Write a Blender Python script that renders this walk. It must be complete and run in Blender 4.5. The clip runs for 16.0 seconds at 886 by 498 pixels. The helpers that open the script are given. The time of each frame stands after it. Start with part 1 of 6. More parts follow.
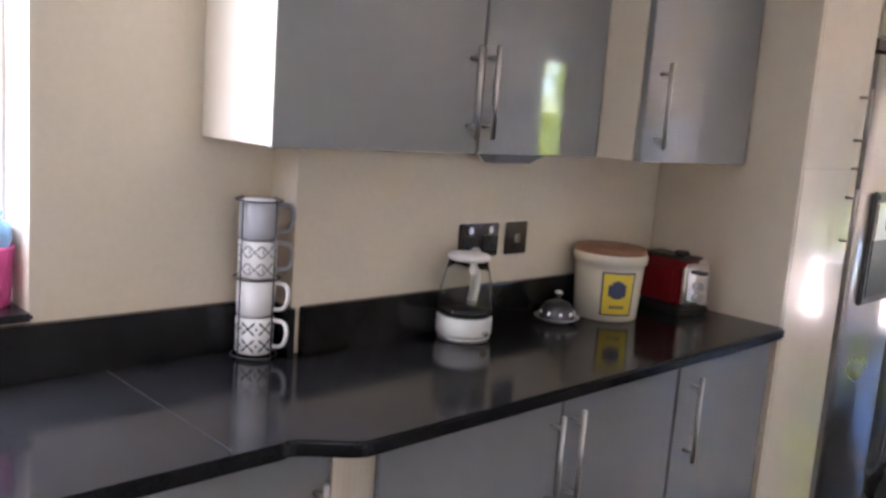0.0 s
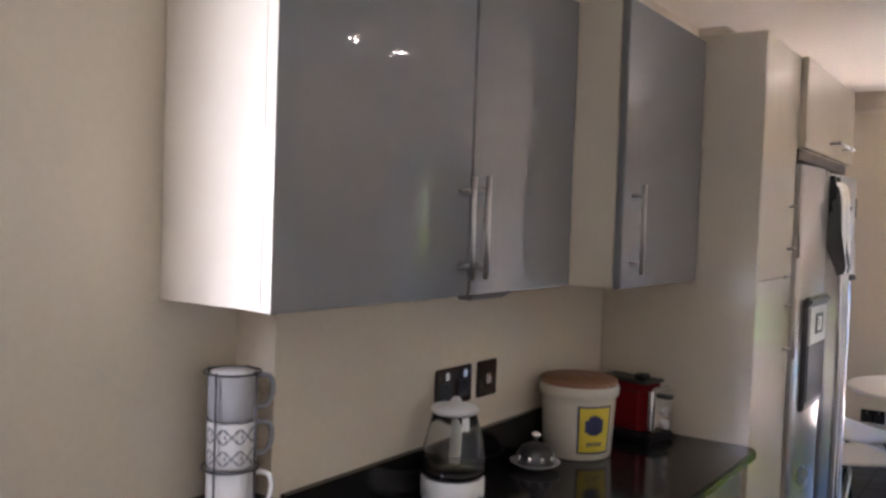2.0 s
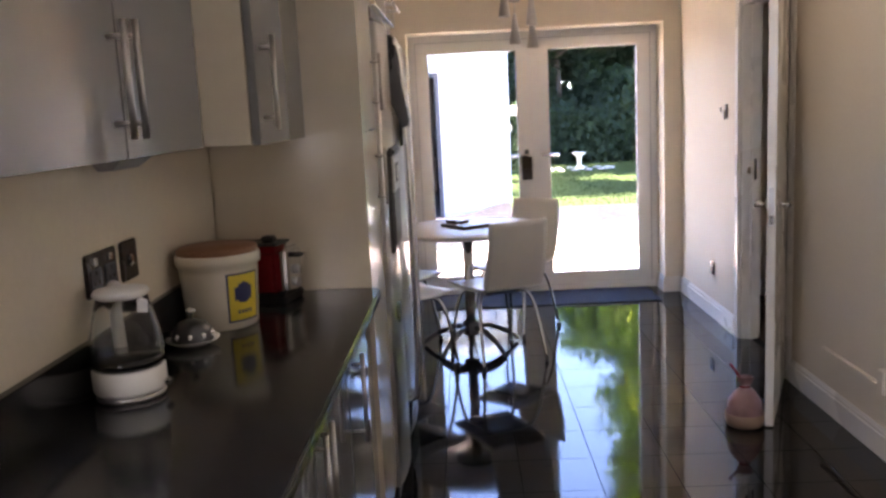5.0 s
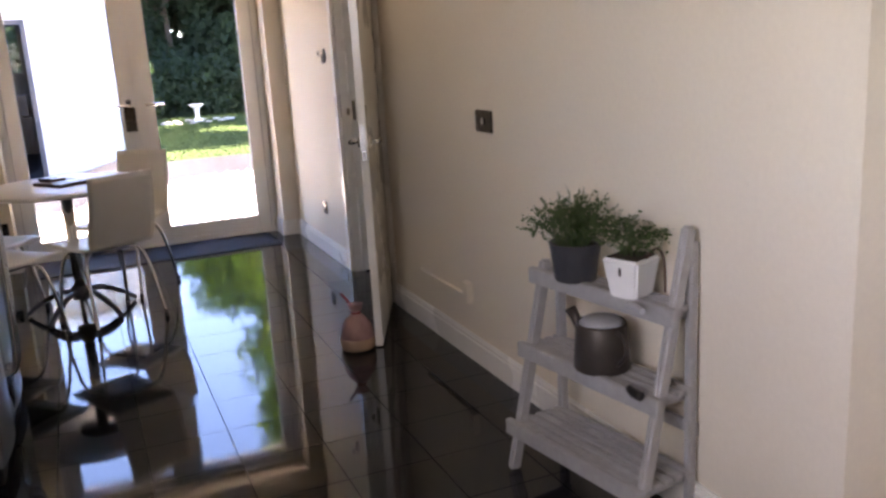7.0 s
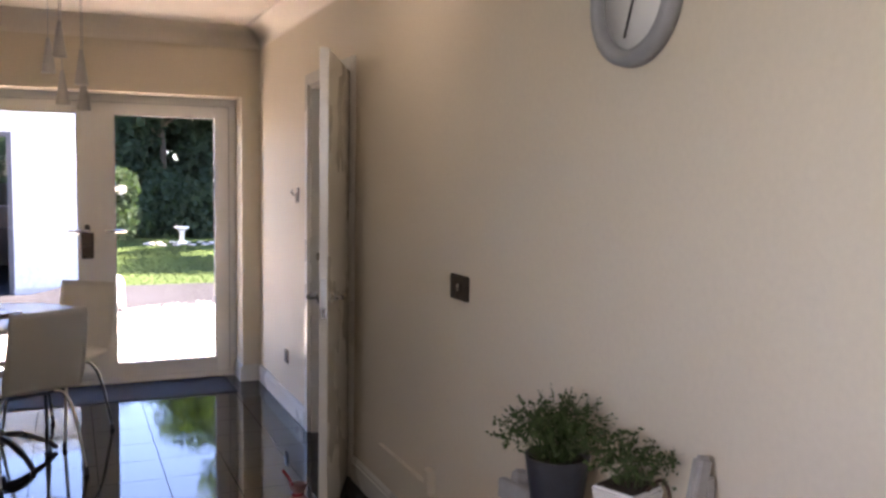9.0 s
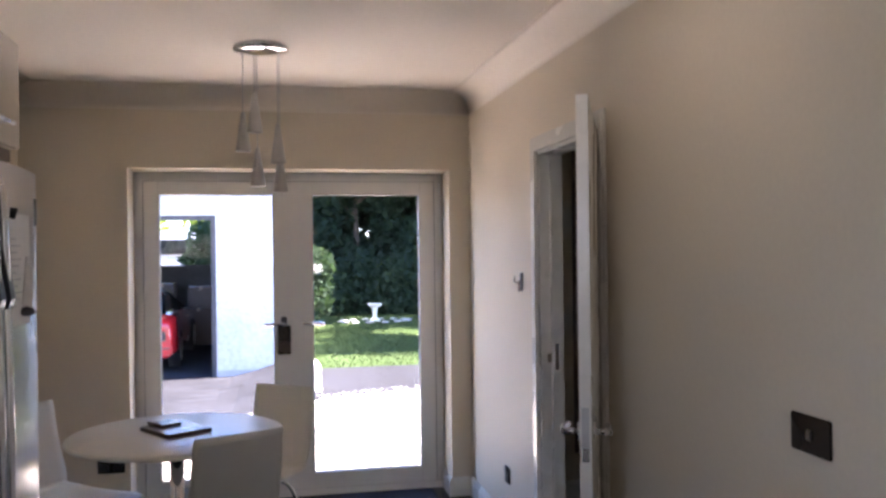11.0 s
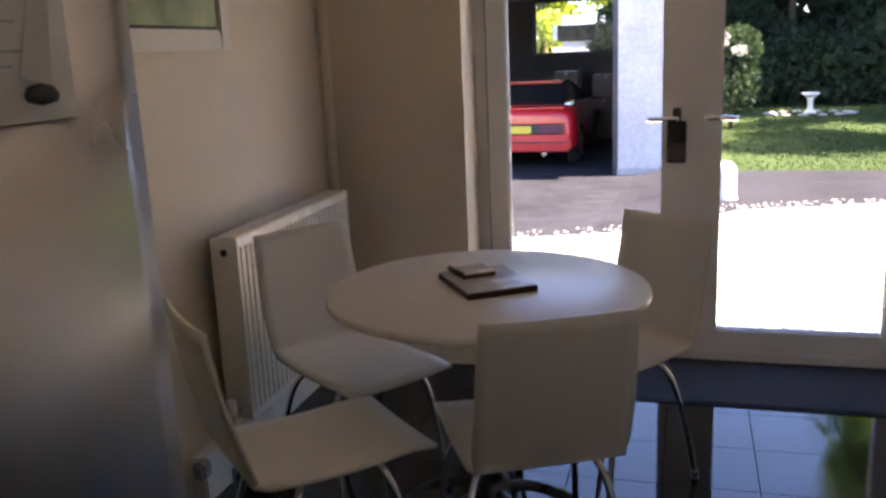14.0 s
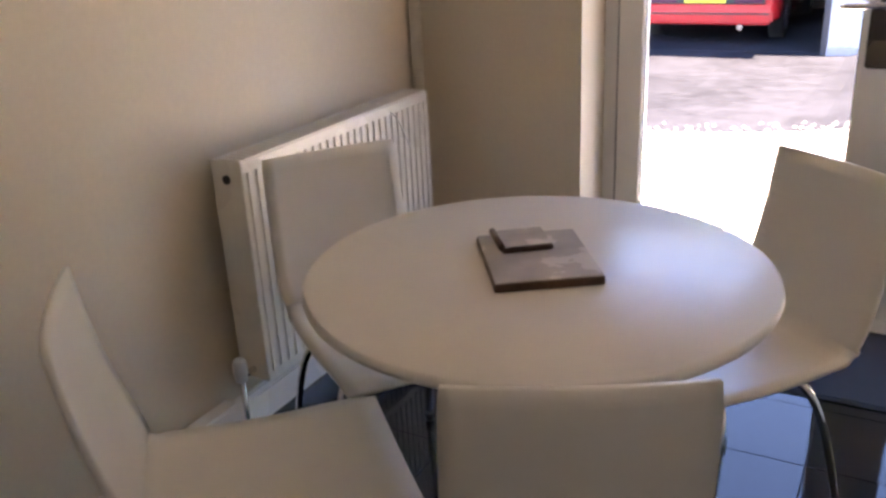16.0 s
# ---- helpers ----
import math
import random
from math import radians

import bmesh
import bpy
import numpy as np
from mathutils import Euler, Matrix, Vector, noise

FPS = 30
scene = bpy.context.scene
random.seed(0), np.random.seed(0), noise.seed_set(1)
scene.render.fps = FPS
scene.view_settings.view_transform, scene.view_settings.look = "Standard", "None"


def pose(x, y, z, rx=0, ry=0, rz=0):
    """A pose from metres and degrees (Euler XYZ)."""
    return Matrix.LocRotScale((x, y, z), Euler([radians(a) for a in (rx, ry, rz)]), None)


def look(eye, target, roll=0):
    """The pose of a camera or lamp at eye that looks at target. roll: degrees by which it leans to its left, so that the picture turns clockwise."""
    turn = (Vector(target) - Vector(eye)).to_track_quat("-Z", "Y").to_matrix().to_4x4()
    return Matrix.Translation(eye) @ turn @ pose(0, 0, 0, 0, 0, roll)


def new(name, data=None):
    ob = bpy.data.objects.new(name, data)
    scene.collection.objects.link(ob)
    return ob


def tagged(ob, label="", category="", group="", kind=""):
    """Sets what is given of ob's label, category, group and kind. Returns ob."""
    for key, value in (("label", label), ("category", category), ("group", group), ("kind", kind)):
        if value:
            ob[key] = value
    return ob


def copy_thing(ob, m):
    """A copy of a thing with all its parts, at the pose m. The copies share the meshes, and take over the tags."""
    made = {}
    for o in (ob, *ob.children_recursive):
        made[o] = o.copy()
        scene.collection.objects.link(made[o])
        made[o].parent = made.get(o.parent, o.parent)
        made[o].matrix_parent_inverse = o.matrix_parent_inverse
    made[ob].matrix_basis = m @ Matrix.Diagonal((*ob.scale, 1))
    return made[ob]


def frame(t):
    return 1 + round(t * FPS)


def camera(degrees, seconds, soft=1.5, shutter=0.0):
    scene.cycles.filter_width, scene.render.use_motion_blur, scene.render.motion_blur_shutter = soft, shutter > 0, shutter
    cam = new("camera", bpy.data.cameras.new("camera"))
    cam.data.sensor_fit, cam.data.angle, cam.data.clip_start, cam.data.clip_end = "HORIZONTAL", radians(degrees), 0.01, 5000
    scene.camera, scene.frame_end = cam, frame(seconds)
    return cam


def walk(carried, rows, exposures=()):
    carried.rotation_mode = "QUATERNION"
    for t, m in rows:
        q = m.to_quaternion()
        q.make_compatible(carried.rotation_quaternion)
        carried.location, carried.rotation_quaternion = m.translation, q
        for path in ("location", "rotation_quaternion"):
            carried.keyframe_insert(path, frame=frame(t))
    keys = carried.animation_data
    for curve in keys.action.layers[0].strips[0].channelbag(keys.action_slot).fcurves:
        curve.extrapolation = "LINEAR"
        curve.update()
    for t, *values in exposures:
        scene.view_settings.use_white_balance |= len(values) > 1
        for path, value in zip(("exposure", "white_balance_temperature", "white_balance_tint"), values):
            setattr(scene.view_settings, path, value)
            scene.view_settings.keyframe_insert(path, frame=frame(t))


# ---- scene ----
cam = camera(54.7, 16.0, soft=2.8)
PATH = [
    (0, (0.044, 0.596, 1.486), (-1.368, 1.977, 1.174), 4.3),
    (0.5, (-0.033, 0.586, 1.513), (-1.449, 1.968, 1.226), 5.0),
    (1, (-0.149, 0.601, 1.546), (-1.591, 1.973, 1.349), 3.7),
    (1.5, (-0.249, 0.6, 1.561), (-1.653, 2.021, 1.469), 2.8),
    (2, (-0.382, 0.557, 1.555), (-1.518, 2.201, 1.485), 2.0),
    (2.5, (-0.488, 0.524, 1.525), (-1.346, 2.33, 1.462), 0.5),
    (3, (-0.535, 0.555, 1.513), (-1.301, 2.399, 1.399), -0.1),
    (3.2, (-0.572, 0.564, 1.516), (-1.295, 2.423, 1.376), -0.2),
    (5.5, (-0.729, 0.463, 1.441), (-0.57, 2.423, 1.076), -3.2),
    (6, (-0.705, 0.435, 1.432), (-0.339, 2.358, 1.025), -3.1),
    (6.5, (-0.688, 0.417, 1.425), (-0.139, 2.291, 0.99), -3.3),
    (7, (-0.624, 0.411, 1.42), (0.12, 2.206, 0.948), -3.4),
    (7.5, (-0.59, 0.419, 1.425), (0.278, 2.165, 0.976), -1.9),
    (8, (-0.507, 0.471, 1.462), (0.357, 2.242, 1.117), 0.1),
    (8.2, (-0.474, 0.523, 1.466), (0.374, 2.308, 1.159), 0.5),
    (10.3, (-0.288, 1.464, 1.502), (0.325, 3.368, 1.495), 0.7),
    (10.5, (-0.296, 1.548, 1.52), (0.256, 3.471, 1.512), 0.8),
    (11, (-0.334, 1.784, 1.534), (0.065, 3.744, 1.536), -0.7),
    (11.5, (-0.359, 2.031, 1.505), (-0.133, 4.018, 1.497), -1.6),
    (12, (-0.314, 2.302, 1.519), (-0.253, 4.3, 1.467), -1.0),
    (12.5, (-0.292, 2.522, 1.504), (-0.34, 4.519, 1.4), -1.2),
    (13, (-0.28, 2.821, 1.489), (-0.438, 4.807, 1.311), -2.1),
    (13.5, (-0.259, 3.123, 1.45), (-0.67, 5.063, 1.192), -2.3),
    (14, (-0.193, 3.39, 1.412), (-0.74, 5.259, 0.96), -2.5),
    (14.5, (-0.177, 3.61, 1.37), (-0.726, 5.41, 0.692), -2.6),
    (15, (-0.194, 3.811, 1.383), (-0.78, 5.581, 0.659), -2.4),
    (15.5, (-0.166, 4.045, 1.388), (-0.867, 5.766, 0.648), -2.0),
    (16, (-0.129, 4.243, 1.406), (-1.051, 5.861, 0.675), -2.9),
]
EXPOSURES = [(0.0, 5.39, 6350, 29), (0.5, 5.19, 6300, 27), (1.0, 4.79, 6250, 26), (1.5, 4.14, 6350, 27), (2.0, 4.74, 6500, 29), (2.5, 4.89, 6400, 27), (3.2, 4.79, 6450, 29), (5.5, 4.49, 7400, 30), (6.5, 4.44, 7500, 30), (8.0, 4.14, 8000, 31), (10.5, 3.86, 6750, 27), (11.5, 3.76, 6550, 27), (12.5, 3.66, 6850, 28), (13.0, 3.31, 7500, 26), (13.5, 3.21, 7600, 28), (14.0, 3.21, 7500, 28), (14.5, 3.31, 7300, 28), (15.0, 3.76, 7700, 31), (15.5, 3.81, 7800, 30), (16.0, 4.16, 7700, 29)]
walk(cam, [(t, look(eye, target, roll)) for t, eye, target, roll in PATH], exposures=EXPOSURES)

# ---- world, sun, lamps ----
world = bpy.data.worlds.new("sky")
scene.world = world
world.use_nodes = True
wn = world.node_tree.nodes
sky = wn.new("ShaderNodeTexSky")
sky.sky_type = "NISHITA"
sky.sun_disc = False
sky.sun_elevation, sky.sun_rotation = radians(54), radians(86)
world.node_tree.links.new(sky.outputs[0], wn["Background"].inputs[0])
sky.altitude, sky.air_density, sky.dust_density, sky.ozone_density = 2000.0, 1.0, 0.0, 6.0
wn["Background"].inputs[1].default_value = 0.11
sun = new("sun", bpy.data.lights.new("sun", "SUN"))
sun.data.energy, sun.data.angle, sun.data.color = 5.0, radians(0.53), (1.0, 0.95, 0.86)
sun.matrix_world = look((20 * math.cos(radians(4)), 20 * math.sin(radians(4)), 27.5), (0, 0, 0))


def area_lamp(name, eye, target, w, h, watts, color=(0.9, 0.95, 1.0)):
    lamp = new(name, bpy.data.lights.new(name, "AREA"))
    lamp.data.shape, lamp.data.size, lamp.data.size_y = "RECTANGLE", w, h
    lamp.data.energy, lamp.data.color = watts, color
    lamp.matrix_world = look(eye, target)
    return lamp


# daylight standing in the openings of the windows
area_lamp("window_daylight", (-1.80, 0.35, 1.6), (0.5, 0.35, 0.35), 1.4, 1.0, 2.6, (0.80, 0.90, 1.0))

# ---- materials ----


def material(name, base, rough=0.5, metal=0.0, vary=0.06, grain=30.0, blotch=2.5, bump=0.0, bump_scale=None, spread=0.05, coat=0.0, spec=0.5, by_object=0.0, by_island=0.0):
    m = bpy.data.materials.new(name)
    m.use_nodes = True
    nt = m.node_tree
    n, l = nt.nodes, nt.links
    b = n["Principled BSDF"]
    b.inputs["Metallic"].default_value = metal
    b.inputs["Coat Weight"].default_value = coat
    b.inputs["Specular IOR Level"].default_value = spec
    co = n.new("ShaderNodeTexCoord")
    fine, big = n.new("ShaderNodeTexNoise"), n.new("ShaderNodeTexNoise")
    fine.inputs["Scale"].default_value, fine.inputs["Detail"].default_value = grain, 4
    big.inputs["Scale"].default_value, big.inputs["Detail"].default_value = blotch, 3
    for t in (fine, big):
        l.new(co.outputs["Object"], t.inputs["Vector"])
    mixed = n.new("ShaderNodeMath")
    mixed.operation = "ADD"
    l.new(fine.outputs["Fac"], mixed.inputs[0])
    l.new(big.outputs["Fac"], mixed.inputs[1])
    value = mixed.outputs[0]
    for kind, amount in (("ShaderNodeObjectInfo", by_object), ("ShaderNodeNewGeometry", by_island)):
        if amount:
            info = n.new(kind)
            more = n.new("ShaderNodeMath")
            more.operation = "MULTIPLY_ADD"
            l.new(info.outputs["Random" if kind == "ShaderNodeObjectInfo" else "Random Per Island"], more.inputs[0])
            more.inputs[1].default_value = amount
            l.new(value, more.inputs[2])
            value = more.outputs[0]
    top = 2.0 + by_object + by_island
    ramp = n.new("ShaderNodeMapRange")
    l.new(value, ramp.inputs["Value"])
    ramp.inputs["From Min"].default_value, ramp.inputs["From Max"].default_value = 0.5, top - 0.5
    ramp.inputs["To Min"].default_value, ramp.inputs["To Max"].default_value = 1 - vary, 1 + vary
    tint = n.new("ShaderNodeVectorMath")
    tint.operation = "SCALE"
    tint.inputs[0].default_value = base
    l.new(ramp.outputs[0], tint.inputs["Scale"])
    l.new(tint.outputs[0], b.inputs["Base Color"])
    rr = n.new("ShaderNodeMapRange")
    l.new(big.outputs["Fac"], rr.inputs["Value"])
    rr.inputs["From Min"].default_value, rr.inputs["From Max"].default_value = 0.3, 0.7
    rr.inputs["To Min"].default_value, rr.inputs["To Max"].default_value = max(0.0, rough - spread), min(1.0, rough + spread)
    l.new(rr.outputs[0], b.inputs["Roughness"])
    if bump:
        bn = n.new("ShaderNodeBump")
        bn.inputs["Strength"].default_value, bn.inputs["Distance"].default_value = bump, 0.01
        src = fine
        if bump_scale:
            src = n.new("ShaderNodeTexNoise")
            src.inputs["Scale"].default_value, src.inputs["Detail"].default_value = bump_scale, 5
            l.new(co.outputs["Object"], src.inputs["Vector"])
        l.new(src.outputs["Fac"], bn.inputs["Height"])
        l.new(bn.outputs[0], b.inputs["Normal"])
    return m


def glass_material(name, color=(1, 1, 1), rough=0.0, ior=1.45):
    m = bpy.data.materials.new(name)
    m.use_nodes = True
    b = m.node_tree.nodes["Principled BSDF"]
    b.inputs["Base Color"].default_value = (*color, 1)
    b.inputs["Transmission Weight"].default_value = 1.0
    b.inputs["Roughness"].default_value = rough
    b.inputs["IOR"].default_value = ior
    return m


def glow_material(name, color, strength):
    m = bpy.data.materials.new(name)
    m.use_nodes = True
    b = m.node_tree.nodes["Principled BSDF"]
    b.inputs["Emission Color"].default_value = (*color, 1)
    b.inputs["Emission Strength"].default_value = strength
    return m


def translucent(m, share, tint):
    """Lets light shine through thin leaves and cloth."""
    nt = m.node_tree
    out, b = nt.nodes["Material Output"], nt.nodes["Principled BSDF"]
    through_leaf, mix = nt.nodes.new("ShaderNodeBsdfTranslucent"), nt.nodes.new("ShaderNodeMixShader")
    scaled = nt.nodes.new("ShaderNodeVectorMath")
    scaled.operation = "MULTIPLY"
    nt.links.new(b.inputs["Base Color"].links[0].from_socket, scaled.inputs[0])
    scaled.inputs[1].default_value = tint
    nt.links.new(scaled.outputs[0], through_leaf.inputs["Color"])
    mix.inputs[0].default_value = share
    nt.links.new(b.outputs[0], mix.inputs[1])
    nt.links.new(through_leaf.outputs[0], mix.inputs[2])
    nt.links.new(mix.outputs[0], out.inputs["Surface"])
    return m


CREAM_WALL = material("cream_wall_paint", (0.70, 0.615, 0.49), 0.55, vary=0.05, grain=60, blotch=1.2, bump=0.08, bump_scale=180)
CEILING = material("ceiling_paint", (0.78, 0.71, 0.62), 0.8, vary=0.05, grain=40, blotch=0.9, bump=0.1, bump_scale=120)
WHITE_GLOSS = material("white_gloss_paint", (0.78, 0.75, 0.69), 0.28, vary=0.04, grain=25, blotch=2, bump=0.03, bump_scale=60)
UPVC = material("white_upvc", (0.80, 0.79, 0.77), 0.22, vary=0.03, grain=20, blotch=2)
GREY_GLOSS = material("grey_gloss_door", (0.235, 0.24, 0.25), 0.05, vary=0.03, grain=12, blotch=1.2, spread=0.01, coat=0.35)
CREAM_GLOSS = material("cream_gloss_panel", (0.70, 0.62, 0.50), 0.16, vary=0.04, grain=14, blotch=1.5, spread=0.04, coat=0.3)
GRANITE = material("black_granite", (0.011, 0.011, 0.012), 0.13, vary=0.5, grain=420, blotch=8, spread=0.04, spec=0.35)
TILE = material("black_polished_tile", (0.010, 0.010, 0.011), 0.05, vary=0.35, grain=160, blotch=2.2, spread=0.03, bump=0.012, bump_scale=3.5, spec=0.5, by_object=0.5)
GROUT = material("dark_grout", (0.014, 0.013, 0.013), 0.8, vary=0.2, grain=90)
STEEL = material("brushed_steel", (0.52, 0.51, 0.50), 0.30, 0.9, vary=0.05, grain=90, blotch=2, spread=0.05)
STEEL_DARK = material("dark_steel", (0.10, 0.10, 0.105), 0.30, 0.7, vary=0.08, grain=60)
CHROME = material("chrome", (0.78, 0.78, 0.78), 0.08, 1.0, vary=0.03, grain=20)
BRONZE_PLATE = material("black_nickel_plate", (0.07, 0.055, 0.045), 0.25, 0.8, vary=0.1, grain=60)
BLACK_PLASTIC = material("black_plastic", (0.014, 0.014, 0.015), 0.35, vary=0.2, grain=60)
GREY_PLASTIC = material("grey_plastic", (0.33, 0.33, 0.34), 0.45, vary=0.08, grain=50)
WHITE_PLASTIC = material("white_plastic", (0.78, 0.77, 0.74), 0.35, vary=0.04, grain=40)
WHITE_LAMINATE = material("white_laminate", (0.72, 0.69, 0.63), 0.33, vary=0.03, grain=18, blotch=2, spread=0.05)
CERAMIC = material("cream_glazed_ceramic", (0.72, 0.66, 0.55), 0.22, vary=0.06, grain=25, blotch=8)
CERAMIC_WHITE = material("white_glazed_ceramic", (0.76, 0.75, 0.73), 0.16, vary=0.04, grain=25, blotch=6)
CERAMIC_PALE = material("pale_grey_glazed_ceramic", (0.44, 0.44, 0.46), 0.2, vary=0.06, grain=25, blotch=6)
CERAMIC_GREY = material("grey_glazed_ceramic", (0.33, 0.33, 0.36), 0.2, vary=0.06, grain=25, blotch=6)
TERRACOTTA = material("wooden_lid", (0.30, 0.15, 0.085), 0.5, vary=0.2, grain=22, blotch=9)
YELLOW = material("yellow_print", (0.72, 0.55, 0.05), 0.4, vary=0.08, grain=40)
NAVY = material("navy_print", (0.035, 0.045, 0.13), 0.4, vary=0.15, grain=40)
RED_GLOSS = material("red_gloss_enamel", (0.19, 0.008, 0.012), 0.16, vary=0.08, grain=20, coat=0.4)
CAR_RED = material("red_car_paint", (0.62, 0.02, 0.025), 0.2, vary=0.06, grain=12, coat=0.8)
GREY_WOOD = material("grey_washed_wood", (0.34, 0.325, 0.315), 0.6, vary=0.16, grain=34, blotch=5, bump=0.2, bump_scale=70)
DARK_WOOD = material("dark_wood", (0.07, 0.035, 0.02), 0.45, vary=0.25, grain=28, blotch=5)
DARK_POT = material("dark_grey_pot", (0.045, 0.045, 0.05), 0.5, vary=0.2, grain=40, bump=0.1)
CAN_METAL = material("dark_zinc", (0.060, 0.048, 0.040), 0.45, 0.4, vary=0.25, grain=20, blotch=9)
SOIL = material("potting_soil", (0.03, 0.02, 0.013), 0.95, vary=0.4, grain=90, bump=0.6)
HERB = material("herb_leaf", (0.05, 0.088, 0.032), 0.5, vary=0.35, grain=20, blotch=9, by_island=1.0)
LEAF = material("tree_leaf", (0.21, 0.27, 0.05), 0.5, vary=0.55, grain=4, blotch=0.5, by_island=1.2)
LEAF_DARK = material("conifer_leaf", (0.034, 0.055, 0.034), 0.85, spec=0.05, vary=0.5, grain=4, blotch=0.5, by_island=1.2)
BARK = material("bark", (0.09, 0.065, 0.045), 0.9, vary=0.35, grain=14, blotch=3, bump=0.7)
translucent(LEAF, 0.5, (1.9, 1.9, 1.0))
translucent(LEAF_DARK, 0.25, (1.4, 1.8, 0.8))
translucent(HERB, 0.3, (1.4, 1.6, 0.8))
GRASS = material("lawn_grass", (0.034, 0.056, 0.020), 0.95, vary=0.5, grain=5, blotch=0.45, bump=0.4, spec=0.05)
GRAVEL = material("pale_gravel", (0.62, 0.575, 0.50), 0.85, vary=0.25, grain=45, blotch=3, bump=0.8, bump_scale=70)
STONE = material("gravel_stone", (0.44, 0.41, 0.37), 0.85, vary=0.75, grain=20, blotch=3, by_island=1.5)
ASPHALT = material("asphalt", (0.024, 0.025, 0.030), 0.9, spec=0.15, vary=0.65, grain=7, blotch=1.1, bump=0.5, bump_scale=120)
STUCCO = material("white_roughcast", (0.56, 0.545, 0.54), 0.9, vary=0.24, grain=16, blotch=2.2, bump=1.0, bump_scale=45)
PLINTH = material("grey_plinth_render", (0.40, 0.38, 0.38), 0.85, vary=0.2, grain=20, blotch=2, bump=0.5)
# near-black inside of the garage: its shade is put into the base colour
GARAGE_DARK = material("shaded_garage_inside", (0.06, 0.055, 0.055), 0.9, vary=0.3, grain=8, blotch=1)
DARK_FRAME = material("dark_stained_frame", (0.05, 0.045, 0.05), 0.5, vary=0.2, grain=20)
ROOF_TILE = material("roof_tile", (0.12, 0.10, 0.09), 0.8, vary=0.2, grain=8)
STONE_WHITE = material("white_stone", (0.70, 0.68, 0.64), 0.7, vary=0.12, grain=18, blotch=4, bump=0.3)
RUBBER = material("black_rubber", (0.015, 0.015, 0.015), 0.8, vary=0.2, grain=40)
MAT_FIBRE = material("grey_doormat_fibre", (0.035, 0.036, 0.042), 0.95, vary=0.3, grain=220, blotch=5, bump=0.6, bump_scale=260)
CARPET = material("brown_carpet", (0.10, 0.06, 0.045), 0.95, vary=0.3, grain=180, blotch=3, bump=0.5)
FABRIC = material("curtain_floral_fabric", (0.22, 0.155, 0.115), 0.9, vary=0.75, grain=14, blotch=5, bump=0.2)
translucent(FABRIC, 0.3, (1.2, 1.15, 1.1))
PAPER = material("white_paper", (0.72, 0.71, 0.69), 0.7, vary=0.04, grain=30)
INK = material("grey_ink", (0.48, 0.48, 0.49), 0.7, vary=0.1)
PINK_BAG = material("pink_print_bag", (0.34, 0.19, 0.175), 0.5, vary=0.4, grain=18, blotch=7)
TAN_BAG = material("tan_bag", (0.34, 0.22, 0.15), 0.6, vary=0.2, grain=20)
BLUE_CLOTH = material("blue_cloth", (0.22, 0.42, 0.62), 0.85, vary=0.2, grain=60, blotch=14, bump=0.3)
PINK_PLASTIC = material("pink_plastic", (0.70, 0.10, 0.30), 0.3, vary=0.1)
ORANGE_PLASTIC = material("orange_plastic", (0.75, 0.30, 0.04), 0.3, vary=0.1)
LAMP_RED = material("tail_lamp_lens", (0.10, 0.02, 0.05), 0.15, vary=0.1)
MARBLE = material("grey_marbled_board", (0.52, 0.49, 0.48), 0.25, vary=0.25, grain=6, blotch=14)
LAMP_GREY = material("pendant_grey_glass", (0.50, 0.48, 0.46), 0.35, vary=0.06)
PICTURE = material("green_landscape_print", (0.30, 0.36, 0.20), 0.5, vary=0.6, grain=9, blotch=4)
SILVER = material("silver_frame", (0.72, 0.69, 0.62), 0.4, 0.0, vary=0.08)
GLASS = glass_material("clear_glass", (1, 1, 1), 0.0, 1.15)
KETTLE_GLASS = glass_material("kettle_glass", (0.95, 0.97, 0.97), 0.0, 1.3)
CAR_GLASS = material("dark_car_glass", (0.012, 0.014, 0.016), 0.06, vary=0.1)
BULB = glow_material("spot_bulb", (1.0, 0.93, 0.8), 9.0)
WATER = material("black_glass", (0.006, 0.006, 0.007), 0.05, vary=0.1)

# ---- mesh helpers ----


def add_box(bm, x0, x1, y0, y1, z0, z1, bevel=0.0, m=None, segs=2):
    t = bmesh.new()
    bmesh.ops.create_cube(t, size=1)
    bmesh.ops.scale(t, vec=(abs(x1 - x0), abs(y1 - y0), abs(z1 - z0)), verts=t.verts)
    bmesh.ops.translate(t, vec=((x0 + x1) / 2, (y0 + y1) / 2, (z0 + z1) / 2), verts=t.verts)
    if bevel:
        bmesh.ops.bevel(t, geom=t.edges[:], offset=bevel, segments=segs, affect="EDGES", clamp_overlap=True)
    if m is not None:
        bmesh.ops.transform(t, matrix=m, verts=t.verts)
    join(bm, t)
    return bm


def join(bm, t):
    base = [bm.verts.new(v.co) for v in t.verts]
    t.verts.index_update()
    for f in t.faces:
        try:
            nf = bm.faces.new([base[v.index] for v in f.verts])
            nf.smooth = f.smooth
        except ValueError:
            pass
    t.free()


